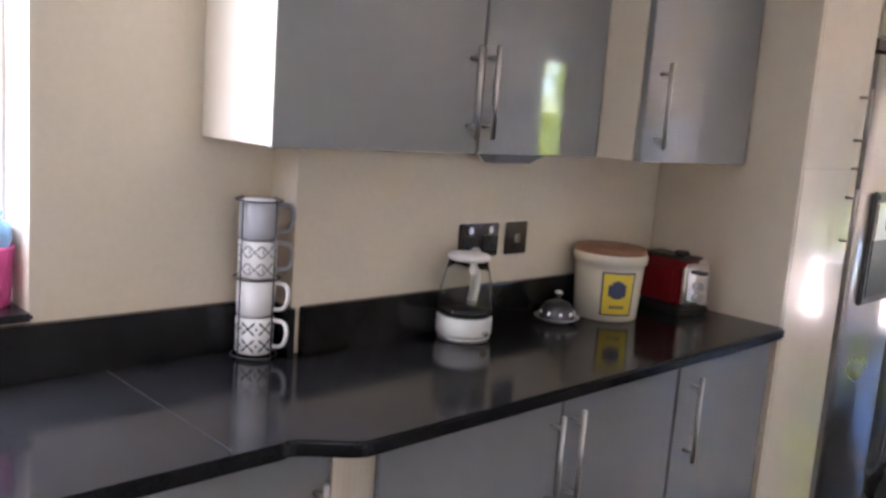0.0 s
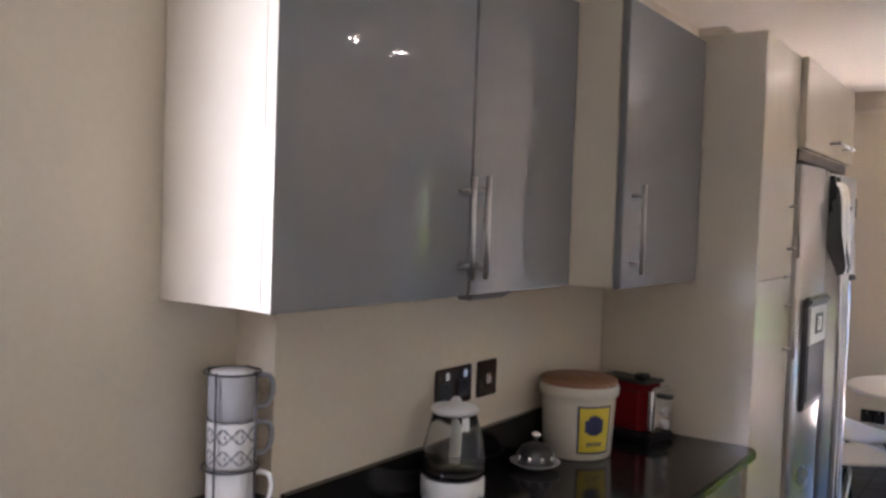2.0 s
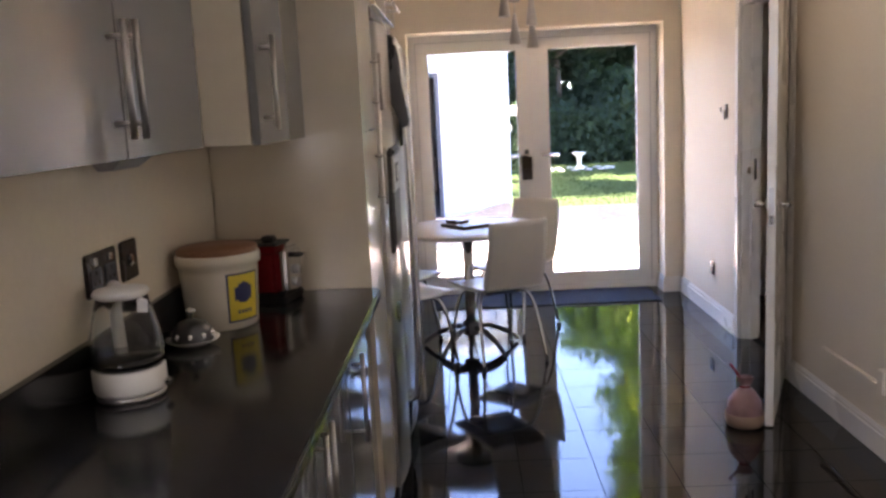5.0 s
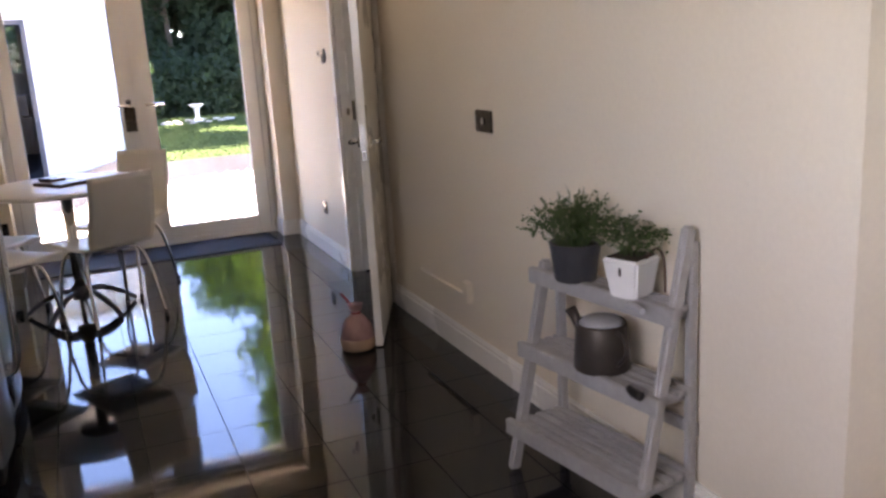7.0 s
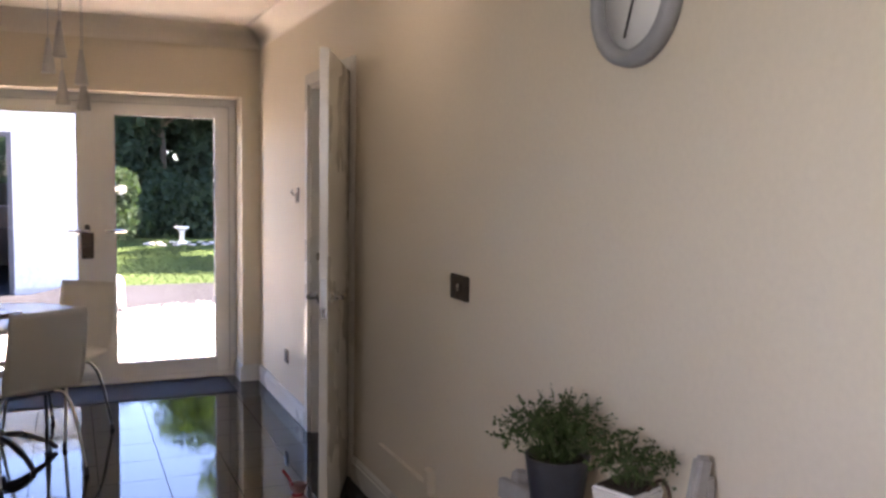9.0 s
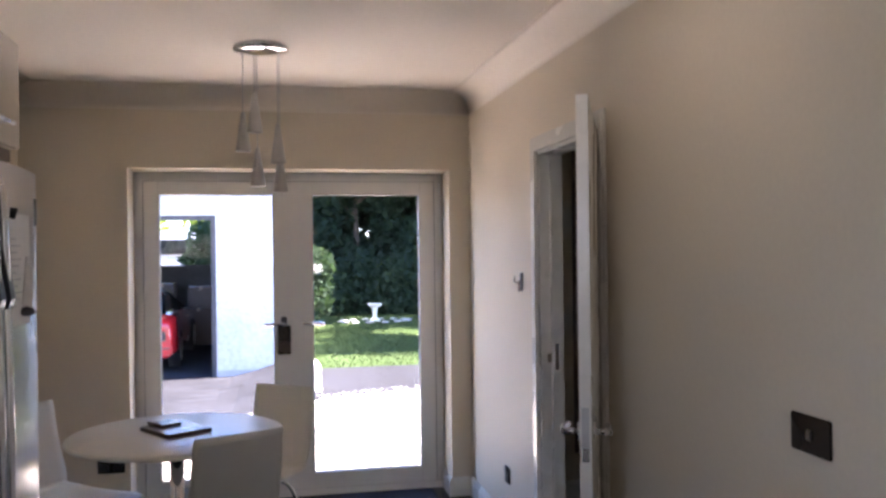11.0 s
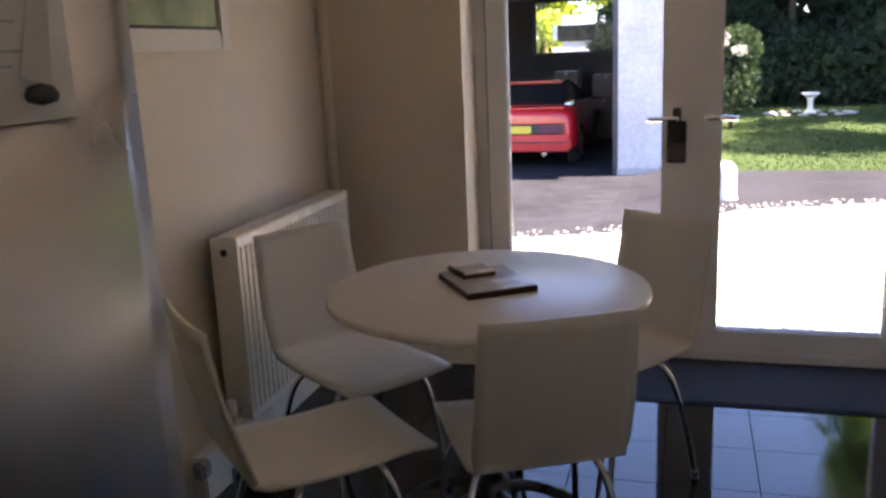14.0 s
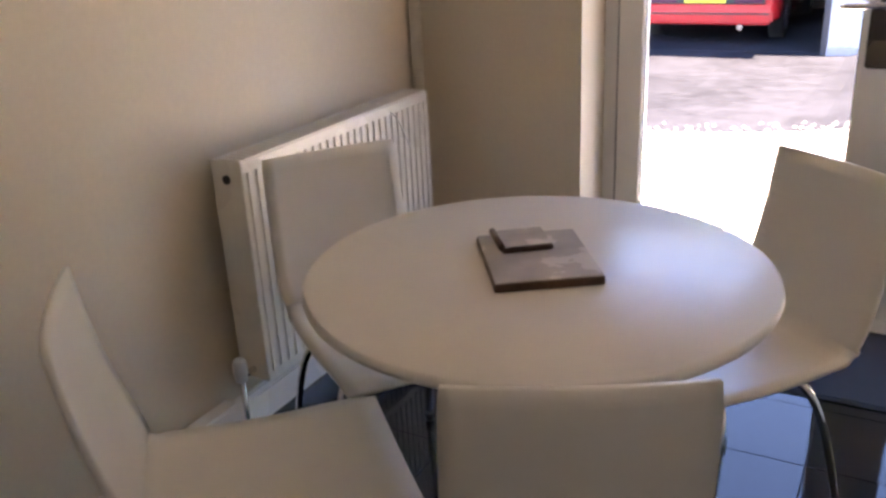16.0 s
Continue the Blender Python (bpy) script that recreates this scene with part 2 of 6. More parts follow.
def add_tube(bm, pts, r, seg=10, smooth=True):
    """A round tube through the points; r is one radius or one a point."""
    pts = [Vector(p) for p in pts]
    rs = r if isinstance(r, (list, tuple)) else [r] * len(pts)
    rings, side = [], None
    for i, p in enumerate(pts):
        d = (pts[min(i + 1, len(pts) - 1)] - pts[max(i - 1, 0)]).normalized()
        if side is None:
            side = d.orthogonal().normalized()
        side = (side - d * side.dot(d)).normalized()
        other = d.cross(side)
        rings.append([bm.verts.new(p + rs[i] * (math.cos(a) * side + math.sin(a) * other)) for a in (2 * math.pi * k / seg for k in range(seg))])
    for a, b in zip(rings, rings[1:]):
        for k in range(seg):
            bm.faces.new((a[k], a[(k + 1) % seg], b[(k + 1) % seg], b[k])).smooth = smooth
    bm.faces.new(rings[0][::-1])
    bm.faces.new(rings[-1])
    return bm


def add_lathe(bm, profile, cx=0.0, cy=0.0, seg=40, smooth=True, caps=True):
    """Turns a profile of (radius, height) round the upright axis."""
    rings = []
    for r, z in profile:
        rings.append([bm.verts.new((cx + max(r, 0.0004) * math.cos(2 * math.pi * k / seg), cy + max(r, 0.0004) * math.sin(2 * math.pi * k / seg), z)) for k in range(seg)])
    for a, b in zip(rings, rings[1:]):
        for k in range(seg):
            bm.faces.new((a[k], a[(k + 1) % seg], b[(k + 1) % seg], b[k])).smooth = smooth
    if caps:
        bm.faces.new(rings[0][::-1])
        bm.faces.new(rings[-1])
    return bm


def smooth_path(pts, n=6):
    """Catmull-Rom through the points."""
    pts = [Vector(p) for p in pts]
    out = []
    for i in range(len(pts) - 1):
        a, b, c, d = pts[max(i - 1, 0)], pts[i], pts[i + 1], pts[min(i + 2, len(pts) - 1)]
        for k in range(n):
            t = k / n
            out.append(0.5 * ((2 * b) + (c - a) * t + (2 * a - 5 * b + 4 * c - d) * t * t + (3 * b - a - 3 * c + d) * t ** 3))
    return out + [pts[-1]]


def mesh_of(name, bm, mat):
    me = bpy.data.meshes.new(name)
    bmesh.ops.recalc_face_normals(bm, faces=bm.faces[:])
    bm.to_mesh(me)
    bm.free()
    me.materials.append(mat)
    return me


def part(name, bm, mat, parent, label=""):
    ob = new(name, mesh_of(name, bm, mat))
    ob.parent = parent
    return tagged(ob, label)


def thing(name, label, category, x=0.0, y=0.0, z=0.0, turn=0.0, group=""):
    ob = new(name)
    ob.empty_display_size = 0.05
    ob.matrix_world = pose(x, y, z, 0, 0, turn)
    return tagged(ob, label, category, group)


def solid(name, bm, mat, label, category, x=0.0, y=0.0, z=0.0, turn=0.0, group=""):
    ob = new(name, mesh_of(name, bm, mat))
    ob.matrix_world = pose(x, y, z, 0, 0, turn)
    return tagged(ob, label, category, group)


def structure(name, bm, mat, label=""):
    return tagged(new(name, mesh_of(name, bm, mat)), label, kind="structure")


def box_part(name, mat, parent, x0, x1, y0, y1, z0, z1, bevel=0.003, label=""):
    return part(name, add_box(bmesh.new(), x0, x1, y0, y1, z0, z1, bevel), mat, parent, label)


# ---- plan ----
RIGHT, LEFT, PATIO, TOP = 0.90, -1.745, 7.0, 2.50
KLEFT, KBUMP = -1.60, -1.497
GROUND = -0.16

# ---- large structure ----
bm = bmesh.new()
add_box(bm, -2.3, 3.9, -2.0, 7.38, TOP, TOP + 0.18)
structure("ceiling", bm, CEILING, "pale painted plaster ceiling")

bm = bmesh.new()
add_box(bm, -2.2, 1.02, -1.8, 7.36, -0.2, -0.012)
add_box(bm, 1.02, 2.4, -1.8, 1.75, -0.2, -0.012)
floor = structure("floor", bm, GROUT, "black polished square floor tiles with thin joints")

# patio wall with its door opening
bm = bmesh.new()
OX0, OX1, OZ1 = -1.13, 0.77, 2.03
add_box(bm, -2.12, OX0, PATIO, PATIO + 0.36, 0, TOP)
add_box(bm, OX1, 1.05, PATIO, PATIO + 0.36, 0, TOP)
add_box(bm, OX0, OX1, PATIO, PATIO + 0.36, OZ1, TOP)
structure("wall_patio", bm, CREAM_WALL, "cream painted plaster wall")

# right wall with the lounge doorway
DY0, DY1, DZ = 4.84, 5.62, 2.0
bm = bmesh.new()
add_box(bm, RIGHT, 1.0, 1.73, DY0, 0, TOP)
add_box(bm, RIGHT, 1.0, DY1, PATIO, 0, TOP)
add_box(bm, RIGHT, 1.0, DY0, DY1, DZ, TOP)
add_box(bm, 1.0, 2.3, 1.73, 1.88, 0, TOP)
structure("wall_right", bm, CREAM_WALL, "cream painted plaster wall")

# left wall beside the table, the kitchen wall with its window
bm = bmesh.new()
add_box(bm, LEFT - 0.3, LEFT, 3.07, PATIO, 0, TOP)
structure("wall_left", bm, CREAM_WALL, "cream painted plaster wall")
WY0, WY1, WZ0, WZ1 = -0.45, 1.137, 1.05, 2.12
bm = bmesh.new()
add_box(bm, KLEFT - 0.3, KLEFT, -1.6, WY0, 0, TOP)
add_box(bm, KLEFT - 0.3, KLEFT, WY1, 3.07, 0, TOP)
add_box(bm, KLEFT - 0.3, KLEFT, WY0, WY1, 0, WZ0)
add_box(bm, KLEFT - 0.3, KLEFT, WY0, WY1, WZ1, TOP)
add_box(bm, KLEFT, KBUMP, 1.651, 3.07, 0, TOP)
structure("wall_kitchen", bm, CREAM_WALL, "cream painted plaster wall with a shallow projection")

# the walls that close the kitchen behind the walk
bm = bmesh.new()
add_box(bm, KLEFT - 0.3, 2.5, -1.9, -1.6, 0, TOP)
structure("wall_rear", bm, CREAM_WALL, "cream painted plaster wall")
bm = bmesh.new()
add_box(bm, 2.3, 2.5, -1.6, 1.88, 0, TOP)
structure("wall_side", bm, CREAM_WALL, "cream painted plaster wall")

# lounge beyond the doorway
bm = bmesh.new()
LX0, LX1, LZ0, LZ1 = 1.55, 3.0, 0.95, 2.1
add_box(bm, 1.0, LX0, 6.75, 7.0, 0, TOP)
add_box(bm, LX1, 3.75, 6.75, 7.0, 0, TOP)
add_box(bm, LX0, LX1, 6.75, 7.0, 0, LZ0)
add_box(bm, LX0, LX1, 6.75, 7.0, LZ1, TOP)
add_box(bm, 3.6, 3.75, 3.2, 6.75, 0, TOP)
add_box(bm, 1.0, 3.75, 3.05, 3.2, 0, TOP)
structure("wall_lounge", bm, CREAM_WALL, "cream painted plaster wall of the lounge")
bm = bmesh.new()
add_box(bm, 1.021, 3.6, 3.2, 6.75, -0.2, -0.002)
structure("lounge_floor", bm, CARPET, "brown carpet")

# coving along the walls
bm = bmesh.new()


def coving(bm, p0, p1, inward, size=0.13, n=6):
    p0, p1, inward = Vector(p0), Vector(p1), Vector(inward)
    rows = []
    for p in (p0, p1):
        ring = []
        for k in range(n + 1):
            a = math.pi / 2 * k / n
            ring.append(bm.verts.new(p + inward * size * (1 - math.cos(a)) + Vector((0, 0, TOP - size * (1 - math.sin(a))))))
        rows.append(ring + [bm.verts.new(p + Vector((0, 0, TOP - 0.001)))])
    for k in range(n + 1):
        bm.faces.new((rows[0][k], rows[0][k + 1], rows[1][k + 1], rows[1][k])).smooth = True
    bm.faces.new(rows[0][::-1])
    bm.faces.new(rows[1])


coving(bm, (LEFT, PATIO - 0.001, 0), (RIGHT, PATIO - 0.001, 0), (0, -1, 0))
coving(bm, (RIGHT - 0.001, 1.73, 0), (RIGHT - 0.001, PATIO, 0), (-1, 0, 0))
coving(bm, (LEFT + 0.001, 4.6, 0), (LEFT + 0.001, PATIO, 0), (1, 0, 0))
structure("coving_trim", bm, CEILING, "curved plaster coving")

# baseboards with a stepped top
bm = bmesh.new()


def skirting(bm, x0, y0, x1, y1, nx, ny, h=0.12, t=0.018):
    for zz0, zz1, tt in ((0.002, h - 0.025, t), (h - 0.025, h - 0.008, t * 0.7), (h - 0.008, h, t * 0.4)):
        add_box(bm, min(x0, x1, x0 + nx * tt, x1 + nx * tt), max(x0, x1, x0 + nx * tt, x1 + nx * tt), min(y0, y1, y0 + ny * tt, y1 + ny * tt), max(y0, y1, y0 + ny * tt, y1 + ny * tt), zz0, zz1)


skirting(bm, RIGHT - 0.002, 1.73, RIGHT - 0.002, DY0 - 0.075, -1, 0)
skirting(bm, RIGHT - 0.002, DY1 + 0.075, RIGHT - 0.002, PATIO, -1, 0)
skirting(bm, OX1, PATIO - 0.002, RIGHT - 0.02, PATIO - 0.002, 0, -1)
skirting(bm, LEFT + 0.02, PATIO - 0.002, OX0, PATIO - 0.002, 0, -1)
skirting(bm, LEFT + 0.002, 4.6, LEFT + 0.002, PATIO, 1, 0)
skirting(bm, OX1 - 0.002, PATIO - 0.018, OX1 - 0.002, PATIO + 0.26, -1, 0)
skirting(bm, OX0 + 0.002, PATIO - 0.018, OX0 + 0.002, PATIO + 0.26, 1, 0)
skirting(bm, 1.07, 6.748, 3.6, 6.748, 0, -1)
structure("baseboard", bm, WHITE_GLOSS, "white gloss moulded skirting board")

# boxed pipe in the corner by the patio doors
bm = bmesh.new()
add_tube(bm, [(LEFT + 0.03, PATIO - 0.09, 0.1), (LEFT + 0.03, PATIO - 0.09, TOP)], 0.02, 14)
structure("pipe_trim", bm, CREAM_WALL, "cream painted pipe boxing in the corner")

# patio doors
door = tagged(new("door_1"), "white plastic double patio doors with clear glass", kind="structure")
FY0, FY1 = PATIO + 0.235, PATIO + 0.305
bm = bmesh.new()
add_box(bm, OX0, OX0 + 0.055, FY0, FY1, 0.045, OZ1, 0.004)
add_box(bm, OX1 - 0.055, OX1, FY0, FY1, 0.045, OZ1, 0.004)
add_box(bm, OX0 + 0.055, OX1 - 0.055, FY0, FY1, OZ1 - 0.055, OZ1, 0.004)
add_box(bm, OX0, OX1, FY0 - 0.02, FY1 + 0.03, 0.0, 0.045, 0.004)
part("door_frame", bm, UPVC, door)
GX = ((-0.985, -0.305), (-0.062, 0.618))
GZ = (0.142, 1.89)
for a, b in GX:
    lx0, lx1 = (OX0 + 0.055, -0.186) if a < -0.5 else (-0.182, OX1 - 0.055)
    bm = bmesh.new()
    add_box(bm, lx0, a, FY0 - 0.012, FY1 - 0.01, 0.045, OZ1 - 0.055, 0.006)
    add_box(bm, b, lx1, FY0 - 0.012, FY1 - 0.01, 0.045, OZ1 - 0.055, 0.006)
    add_box(bm, a - 0.004, b + 0.004, FY0 - 0.012, FY1 - 0.01, 0.045, GZ[0], 0.006)
    add_box(bm, a - 0.004, b + 0.004, FY0 - 0.012, FY1 - 0.01, GZ[1], OZ1 - 0.055, 0.006)
    leaf = part("door_leaf", bm, UPVC, door)
    bm = bmesh.new()
    for u0, u1, w0, w1 in ((a, a + 0.004, GZ[0], GZ[1]), (b - 0.004, b, GZ[0], GZ[1]), (a + 0.004, b - 0.004, GZ[0], GZ[0] + 0.004), (a + 0.004, b - 0.004, GZ[1] - 0.004, GZ[1])):
        add_box(bm, u0, u1, FY0 + 0.004, FY0 + 0.03, w0, w1)
    part("gasket", bm, GREY_PLASTIC, leaf)
    bm = bmesh.new()
    for u0, u1, w0, w1 in ((a - 0.020, a - 0.001, GZ[0] - 0.020, GZ[1] + 0.020), (b + 0.001, b + 0.020, GZ[0] - 0.020, GZ[1] + 0.020), (a - 0.001, b + 0.001, GZ[0] - 0.020, GZ[0] - 0.001), (a - 0.001, b + 0.001, GZ[1] + 0.001, GZ[1] + 0.020)):
        add_box(bm, u0, u1, FY0 - 0.019, FY0 - 0.0115, w0, w1, 0.003)
    part("glazing_bead", bm, UPVC, leaf)
    bm = bmesh.new()
    for u0, u1, w0, w1 in ((lx0 - 0.004, lx0 - 0.0005, 0.06, OZ1 - 0.06), (lx1 + 0.0005, lx1 + 0.004, 0.06, OZ1 - 0.06), (lx0, lx1, OZ1 - 0.0585, OZ1 - 0.0555)):
        add_box(bm, u0, u1, FY0 - 0.014, FY0 - 0.002, w0, w1)
    part("weather_seal", bm, GREY_PLASTIC, leaf)
    pane = part("pane", add_box(bmesh.new(), a, b, FY0 + 0.012, FY0 + 0.018, GZ[0], GZ[1]), GLASS, leaf)
    pane.visible_shadow = False
    hx = -0.245 if a < -0.5 else -0.122
    bm = bmesh.new()
    add_box(bm, hx - 0.018, hx + 0.018, FY0 - 0.024, FY0 - 0.012, 0.90, 1.13, 0.006)
    part("handle_plate", bm, STEEL_DARK if a < -0.5 else UPVC, leaf)
    if a < -0.5:
        part("lock_case", add_box(bmesh.new(), hx - 0.040, hx + 0.040, FY0 - 0.034, FY0 - 0.0245, 0.895, 1.075, 0.006), BRONZE_PLATE, leaf, "dark lock case")
    bm = bmesh.new()
    d = -1 if a < -0.5 else 1
    add_tube(bm, [(hx, FY0 - 0.02, 1.085), (hx, FY0 - 0.06, 1.085)], 0.011)
    add_tube(bm, smooth_path([(hx, FY0 - 0.058, 1.085), (hx + d * 0.03, FY0 - 0.064, 1.087), (hx + d * 0.125, FY0 - 0.058, 1.084)], 4), 0.0115)
    part("handle", bm, CHROME, leaf, "chrome lever handle")
bm = bmesh.new()
add_box(bm, -0.2, -0.168, FY0 - 0.022, FY0 - 0.0125, 0.05, OZ1 - 0.06, 0.004)
part("meeting_strip", bm, UPVC, door)

# kitchen window
win = tagged(new("window_1"), "white plastic kitchen window with a tiled sill", kind="structure")
bm = bmesh.new()
for u0, u1, w0, w1 in ((WY0, WY0 + 0.07, WZ0, WZ1), (WY1 - 0.07, WY1, WZ0, WZ1), (WY0, WY1, WZ0, WZ0 + 0.07), (WY0, WY1, WZ1 - 0.07, WZ1), (0.28, 0.36, WZ0, WZ1)):
    add_box(bm, KLEFT - 0.20, KLEFT - 0.13, u0, u1, w0, w1, 0.004)
part("window_frame", bm, UPVC, win)
for u0, u1 in ((WY0 + 0.07, 0.28), (0.36, WY1 - 0.07)):
    pane = part("pane", add_box(bmesh.new(), KLEFT - 0.17, KLEFT - 0.164, u0, u1, WZ0 + 0.07, WZ1 - 0.07), GLASS, win)
    pane.visible_shadow = False
bm = bmesh.new()
add_box(bm, KLEFT - 0.13, KLEFT + 0.03, WY0, WY1 - 0.001, WZ0 + 0.0005, WZ0 + 0.016, 0.005)
part("window_sill", bm, GRANITE, win)

for nm, args in (("window_2", (LX0, LX1, LZ0, LZ1, 6.90)),):
    x0, x1, z0, z1, yy = args
    w = tagged(new(nm), "white plastic window with clear glass", kind="structure")
    bm = bmesh.new()
    mid = (x0 + x1) / 2
    for u0, u1, w0, w1 in ((x0, x0 + 0.07, z0, z1), (x1 - 0.07, x1, z0, z1), (x0, x1, z0, z0 + 0.07), (x0, x1, z1 - 0.07, z1), (mid - 0.04, mid + 0.04, z0, z1)):
        add_box(bm, u0, u1, yy, yy + 0.07, w0, w1, 0.004)
    part("window_frame", bm, UPVC, w)
    for u0, u1 in ((x0 + 0.07, mid - 0.04), (mid + 0.04, x1 - 0.07)):
        pane = part("pane", add_box(bmesh.new(), u0, u1, yy + 0.03, yy + 0.036, z0 + 0.07, z1 - 0.07), GLASS, w)
        pane.visible_shadow = False

# lounge doorway: lining, architrave, leaf
frame_ob = tagged(new("door_frame_trim"), "white gloss door lining with moulded architrave", kind="structure")
bm = bmesh.new()
add_box(bm, RIGHT - 0.002, 1.002, DY1 - 0.03, DY1 - 0.001, 0, DZ - 0.001, 0.002)
add_box(bm, RIGHT - 0.002, 1.002, DY0 + 0.001, DY0 + 0.03, 0, DZ - 0.001, 0.002)
add_box(bm, RIGHT - 0.002, 1.002, DY0 + 0.03, DY1 - 0.03, DZ - 0.03, DZ - 0.001, 0.002)
add_box(bm, 0.95, 0.965, DY1 - 0.045, DY1 - 0.03, 0, DZ - 0.03, 0.002)
part("lining", bm, WHITE_GLOSS, frame_ob)
for sx in (RIGHT - 0.02, 1.001):
    bm = bmesh.new()
    for inset, th in ((0.0, 0.012), (0.018, 0.018)):
        x0, x1 = (sx + 0.018 - th, sx + 0.018) if sx < RIGHT else (sx, sx + th)
        add_box(bm, x0, x1, DY1 - 0.012, DY1 + 0.065 - inset, 0, DZ + 0.055 - inset, 0.003)
        add_box(bm, x0, x1, DY0 - 0.065 + inset, DY0 + 0.012, 0, DZ + 0.055 - inset, 0.003)
        add_box(bm, x0, x1, DY0 + 0.012, DY1 - 0.012, DZ - 0.012, DZ + 0.055 - inset, 0.003)
    part("architrave", bm, WHITE_GLOSS, frame_ob)
bm = bmesh.new()
add_box(bm, 0.955, 0.985, DY1 - 0.034, DY1 - 0.029, 0.97, 1.09, 0.001)
add_box(bm, 0.93, 0.955, DY1 - 0.037, DY1 - 0.029, 1.005, 1.045, 0.003)
part("strike_plate", bm, CHROME, frame_ob)

# ---- lounge door leaf, standing open ----
hinge = Vector((0.880, 4.866))
tip = Vector((0.566, 4.152))
turn = math.degrees(math.atan2(tip.y - hinge.y, tip.x - hinge.x))
leaf = thing("door_leaf", "plain white gloss door standing wide open", "door", hinge.x, hinge.y, 0.008, turn)
LW, LH, LT = (tip - hinge).length, 1.975, 0.036
part("slab", add_box(bmesh.new(), 0.006, LW - 0.006, -LT / 2, LT / 2, 0, LH, 0.002), WHITE_GLOSS, leaf)
for x0, x1 in ((0.0, 0.0055), (LW - 0.0055, LW)):
    part("lipping", add_box(bmesh.new(), x0, x1, -LT / 2 + 0.0005, LT / 2 - 0.0005, 0, LH, 0.001), WHITE_GLOSS, leaf)
part("latch_plate", add_box(bmesh.new(), LW - 0.001, LW + 0.001, -0.011, 0.011, 0.90, 1.06, 0.0004), STEEL, leaf, "steel latch plate")
for s in (-1, 1):
    bm = bmesh.new()
    add_tube(bm, [(LW - 0.055, s * LT / 2, 0.98), (LW - 0.055, s * (LT / 2 + 0.01), 0.98)], 0.027, 20)
    add_tube(bm, [(LW - 0.055, s * (LT / 2 + 0.008), 0.98), (LW - 0.055, s * (LT / 2 + 0.05), 0.98)], 0.010)
    add_tube(bm, smooth_path([(LW - 0.05, s * (LT / 2 + 0.048), 0.98), (LW - 0.09, s * (LT / 2 + 0.052), 0.982), (LW - 0.17, s * (LT / 2 + 0.046), 0.978)], 4), 0.0105)
    part("handle", bm, CHROME, leaf, "chrome lever handle on a round rose")
for z in (0.2, 1.0, 1.75):
    bm = add_tube(bmesh.new(), [(-0.008, 0.012, z), (-0.008, 0.012, z + 0.09)], 0.008)
    part("hinge", bm, STEEL, leaf)

# ---- kitchen units ----
WT = 0.935


def bar_handle(parent, x, y, z0, z1, out=0.032, r=0.006):
    """An upright bar handle on a front that faces +x."""
    bm = add_tube(bmesh.new(), [(x + out, y, z0), (x + out, y, z1)], r, 12)
    for z in (z0 + 0.028, z1 - 0.028):
        add_tube(bm, [(x, y, z), (x + out, y, z)], r * 0.8, 10)
    return part("handle", bm, STEEL, parent, "brushed steel bar handle")


def unit(name, label, x0, x1, y0, y1, z0, z1, doors, door_mat, handles, body_mat=CREAM_GLOSS, category="cabinet", group="kitchen units", doors_z=None):
    """A carcass with door slabs on its +x face. doors: (y0, y1, z0, z1); handles: (door number, y, z0, z1)."""
    ob = thing(name, label, category, (x0 + x1) / 2, (y0 + y1) / 2, z0, group=group)
    ox, oy, oz = (x0 + x1) / 2, (y0 + y1) / 2, z0
    part("body", add_box(bmesh.new(), x0 - ox, x1 - 0.022 - ox, y0 - oy, y1 - oy, 0, z1 - z0, 0.0015), body_mat, ob)
    made = []
    for a, b, c, d in doors:
        made.append(part("door", add_box(bmesh.new(), x1 - 0.020 - ox, x1 - ox, a - oy, b - oy, c - oz, d - oz, 0.0025), door_mat, ob))
    for i, y, c, d in handles:
        bar_handle(made[i], x1 - ox, y - oy, c - oz, d - oz)
    return ob


# base units below the worktop
unit("base_unit", "pale grey gloss base cabinet with steel bar handles", KLEFT + 0.12, -1.045, 1.54, 2.545, 0.1, WT - 0.03,
     [(1.543, 2.063, 0.105, WT - 0.035), (2.067, 2.542, 0.105, WT - 0.035)], GREY_GLOSS, [(0, 2.030, 0.64, 0.865), (1, 2.103, 0.64, 0.865)])
unit("base_unit", "pale grey gloss base cabinet with one bar handle", KLEFT + 0.12, -1.045, 2.547, 3.068, 0.1, WT - 0.03,
     [(2.55, 3.065, 0.105, WT - 0.035)], GREY_GLOSS, [(0, 2.612, 0.62, 0.855)])
unit("base_unit", "pale grey gloss base cabinet below the window", KLEFT + 0.02, -1.105, 0.85, 1.485, 0.1, WT - 0.03,
     [(0.853, 1.482, 0.105, WT - 0.035)], GREY_GLOSS, [(0, 1.45, 0.62, 0.84)])
unit("base_unit", "pale grey gloss base cabinet below the window", KLEFT + 0.02, -1.105, 0.25, 0.848, 0.1, WT - 0.03,
     [(0.253, 0.845, 0.105, WT - 0.035)], GREY_GLOSS, [(0, 0.80, 0.62, 0.84)])
unit("base_unit", "pale grey gloss base cabinet below the window", KLEFT + 0.02, -1.105, -0.8, 0.248, 0.1, WT - 0.03,
     [(-0.797, -0.28, 0.105, WT - 0.035), (-0.276, 0.245, 0.105, WT - 0.035)], GREY_GLOSS, [(0, -0.32, 0.62, 0.84), (1, -0.24, 0.62, 0.84)])
bm = bmesh.new()
prof = []
for k in range(9):
    a = math.pi / 2 * k / 8
    prof.append((-1.105 + 0.055 * (1 - math.cos(a)), 1.486 + 0.052 * math.sin(a)))
